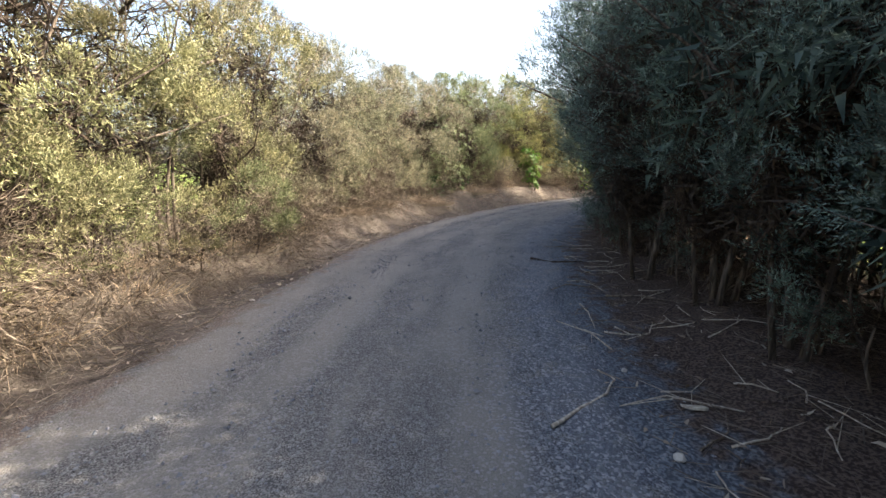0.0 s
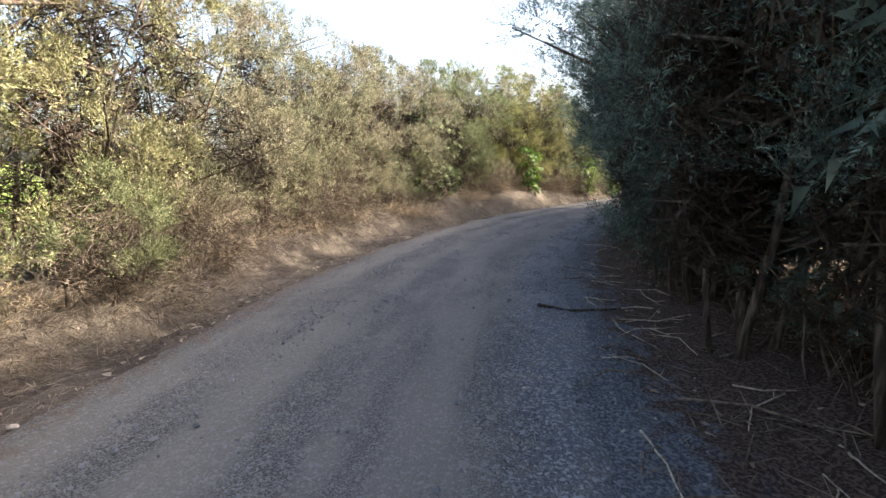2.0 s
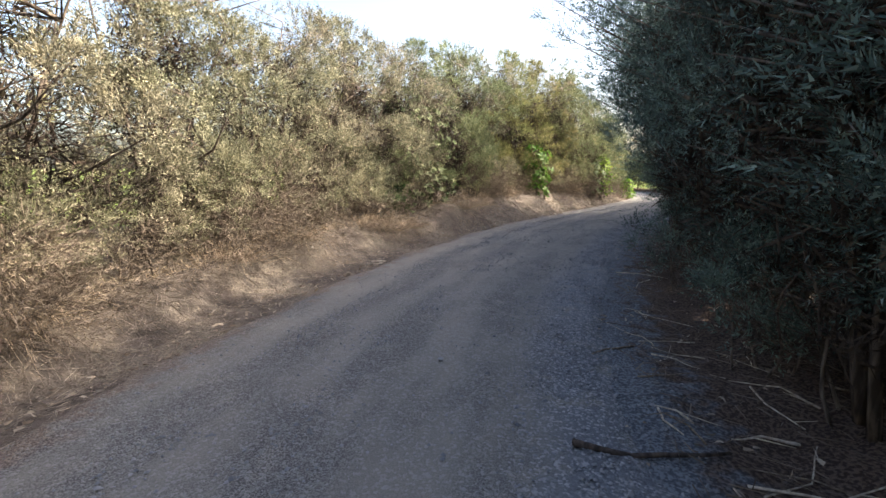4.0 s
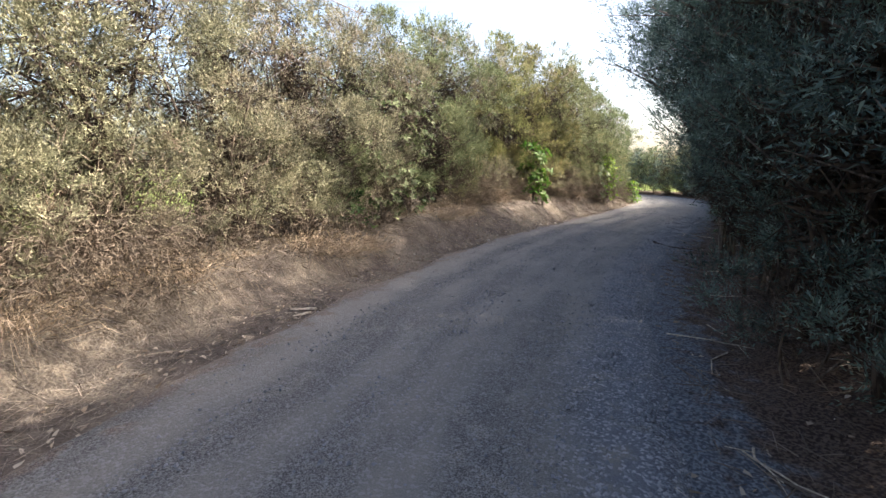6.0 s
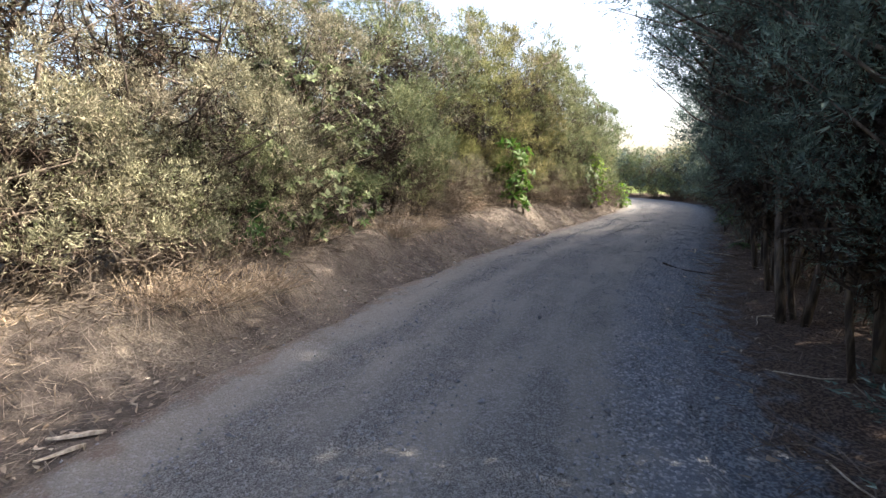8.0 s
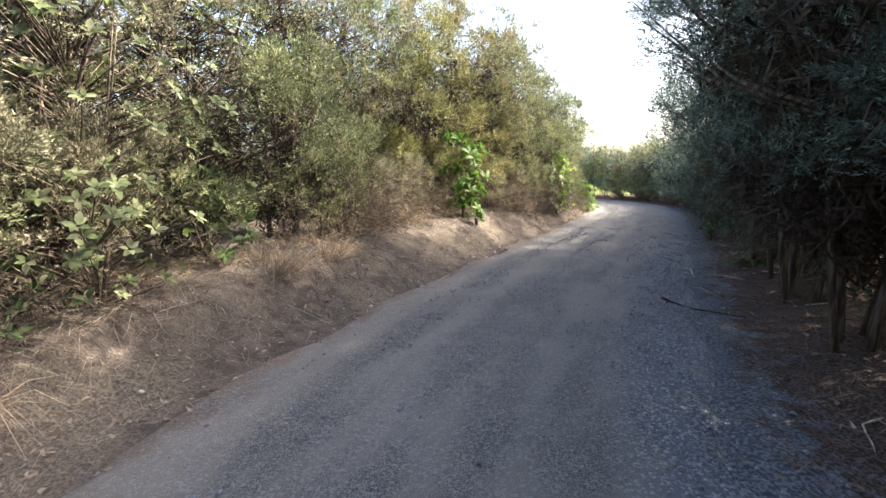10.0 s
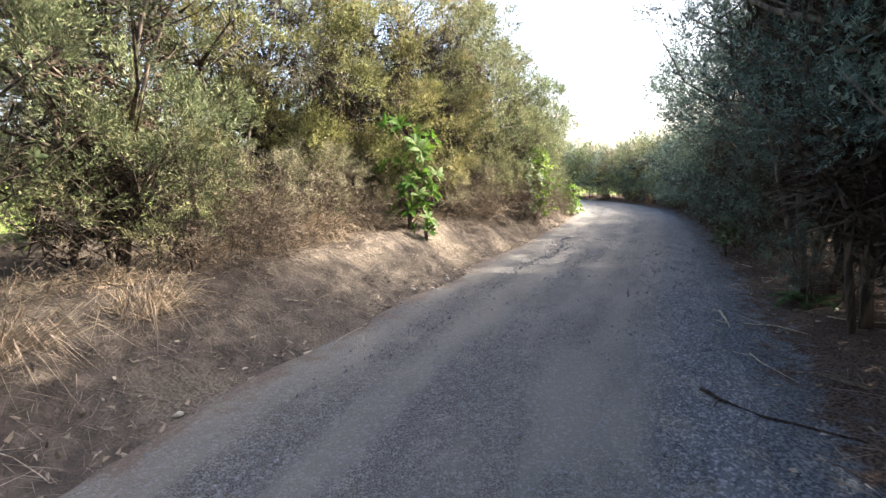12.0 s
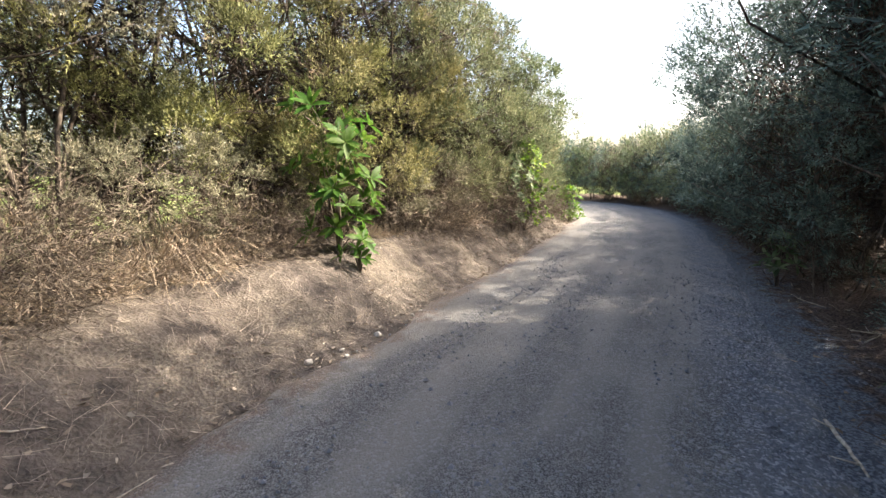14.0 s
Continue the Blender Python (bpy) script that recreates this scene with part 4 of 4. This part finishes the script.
stick("fallen_stick", [(2.08, 5.4, 0), (2.46, 5.2, 0.03), (2.61, 4.95, 0.03), (2.98, 4.66, 0)], 0.012, TWIG, GREY_STICK, 5, 4)
stick("fallen_stick", [(1.74, 4.26, 0), (1.82, 4.0, 0)], 0.008, PALE_WOOD, GREY_STICK, 6)
stick("fallen_stick", [(2.37, 4.08, 0), (2.24, 3.75, 0.02)], 0.01, TWIG, GREY_STICK, 7)
stick("fallen_stick", [(7.85, 19.22, 0), (7.67, 18.95, 0), (7.51, 18.71, 0)], 0.016, PALE_WOOD, "pale broken branch in the litter beside the gravel", 8, 2)
stick("fallen_stick", [(3.4, 18.95, 0), (3.53, 19.2, 0), (3.68, 19.5, 0), (3.84, 19.86, 0)], 0.006, PALE_WOOD, "long thin pale stalk along the road edge", 9)
stick("fallen_stick", [(6.11, 17.46, 0.02), (6.16, 17.33, 0), (6.33, 17.17, 0), (6.75, 16.8, 0)], 0.016, DARK_WOOD, "dark crooked branch at the gravel edge", 10, 1)
stick("fallen_stick", [(2.63, 8.75, 0), (2.78, 8.63, 0), (2.89, 8.44, 0), (2.98, 8.27, 0)], 0.007, PALE_WOOD, GREY_STICK, 11, 4)
for i in range(80):
    rr = random.Random(200 + i)
    x, y = on_road(rr.uniform(2, 26) if i > 45 else rr.uniform(2, 10), rr.uniform(1.9, 3.2))
    a, d = rr.uniform(0, 6.28), rr.uniform(0.12, 0.4)
    stick("fallen_stick", [(x, y, 0), (x + d * math.cos(a), y + d * math.sin(a), rr.uniform(0, 0.04)), (x + 2 * d * math.cos(a + 0.3), y + 2 * d * math.sin(a + 0.3), 0)], rr.uniform(0.005, 0.01), rr.choice([PALE_WOOD, PALE_WOOD, TWIG]), GREY_STICK, 20 + i, rr.choice([0, 1, 2]))
for i in range(16):
    rr = random.Random(300 + i)
    x, y = on_road(rr.uniform(3, 28), rr.uniform(-3.4, -1.85))
    a, d = rr.uniform(0, 6.28), rr.uniform(0.1, 0.3)
    stick("fallen_stick", [(x, y, 0), (x + d * math.cos(a), y + d * math.sin(a), 0.01), (x + 2 * d * math.cos(a + 0.2), y + 2 * d * math.sin(a + 0.2), 0)], rr.uniform(0.003, 0.007), rr.choice([PALE_WOOD, TWIG]), "thin dry stick on the straw-covered bank", 60 + i, 1)


def chip(x, y, turn, length, width, label):
    """A flat split sliver of wood."""
    hh = Heap()
    t = np.linspace(-0.5, 0.5, 6)
    half = width * 0.5 * np.array([0.35, 0.9, 1.0, 0.85, 0.7, 0.2])
    top = 0.014 + 0.008 * np.sin(t * 5)
    for k in range(5):
        a, c = t[k] * length, t[k + 1] * length
        hh.add([(a, -half[k], 0), (c, -half[k + 1], 0), (c, half[k + 1], 0), (a, half[k], 0), (a, -half[k] * 0.6, top[k]), (c, -half[k + 1] * 0.6, top[k + 1]), (c, half[k + 1] * 0.6, top[k + 1]), (a, half[k] * 0.6, top[k])],
               [(0, 3, 2, 1), (4, 5, 6, 7), (0, 1, 5, 4), (2, 3, 7, 6), (1, 2, 6, 5), (3, 0, 4, 7)])
    ob = part("wood_sliver", hh.mesh("wood_sliver"), PALE_WOOD)
    ob.matrix_basis = pose(x, y, floor_z(x, y) + 0.012, 0, 6, turn)
    return tagged(ob, label, "wood sliver")


chip(-0.36, 12.62, 22, 0.3, 0.05, "pale split wood sliver at the foot of the bank")
chip(-0.33, 12.45, 50, 0.24, 0.035, "pale split wood sliver at the foot of the bank")
chip(1.66, 2.69, -8, 0.17, 0.06, "broken piece of tan wood on dark litter")
chip(3.25, 18.87, 32, 0.3, 0.1, "flat tan piece of wood at the road edge")


def stone(seed, x, y, size, label):
    bm = bmesh.new()
    bmesh.ops.create_icosphere(bm, subdivisions=2, radius=size)
    rr = random.Random(seed)
    off = Vector((rr.random() * 9, rr.random() * 9, 0))
    for v in bm.verts:
        v.co *= 0.8 + 0.5 * noise.noise(v.co / size * 0.9 + off)
        v.co.z *= 0.65
    me = bpy.data.meshes.new("stone")
    bm.to_mesh(me)
    bm.free()
    ob = part("stone", me, STONE)
    ob.matrix_basis = pose(x, y, floor_z(x, y) + size * 0.3, 0, 0, rr.uniform(0, 360))
    return tagged(ob, label, "stone", "pale stones at the road edge")


for i, (x, y, size) in enumerate([(4.33, 20.72, 0.045), (4.64, 20.92, 0.03), (4.6, 21.0, 0.035), (4.94, 21.39, 0.05), (5.46, 22.07, 0.04), (5.36, 21.95, 0.03), (2.42, 17.87, 0.04), (-1.37, 12.2, 0.03),
                                  (0.78, 15.77, 0.03), (-2.2, 5.0, 0.035), (2.7, 18.47, 0.03), (1.42, 17.8, 0.03), (1.3, 2.2, 0.04), (1.45, 3.3, 0.03), (2.1, 8.6, 0.03)]):
    stone(400 + i, x, y, size, "small pale stone beside the gravel road")


def post(x, y, high, thick, name, label):
    hh = Heap()
    t = np.linspace(0, 1, 5)
    tube(hh, np.stack([0.012 * np.sin(t * 5), 0.01 * np.cos(t * 4), t * high - 0.1], -1), thick * (1 - 0.08 * t), 8)
    ob = part(name, hh.mesh(name, True), TWIG)
    ob.matrix_basis = pose(x, y, floor_z(x, y), rng.uniform(-3, 3), rng.uniform(-3, 3), 0)
    return tagged(ob, label, "post")


post(3.6, 23.3, 0.68, 0.02, "wooden_stake", "thin weathered wooden stake in the dry grass")
post(1.4, 23.1, 1.4, 0.07, "fence_post", "weathered wooden fence post behind the trees")
post(0.75, 23.25, 1.4, 0.06, "fence_post", "weathered wooden fence post behind the trees")
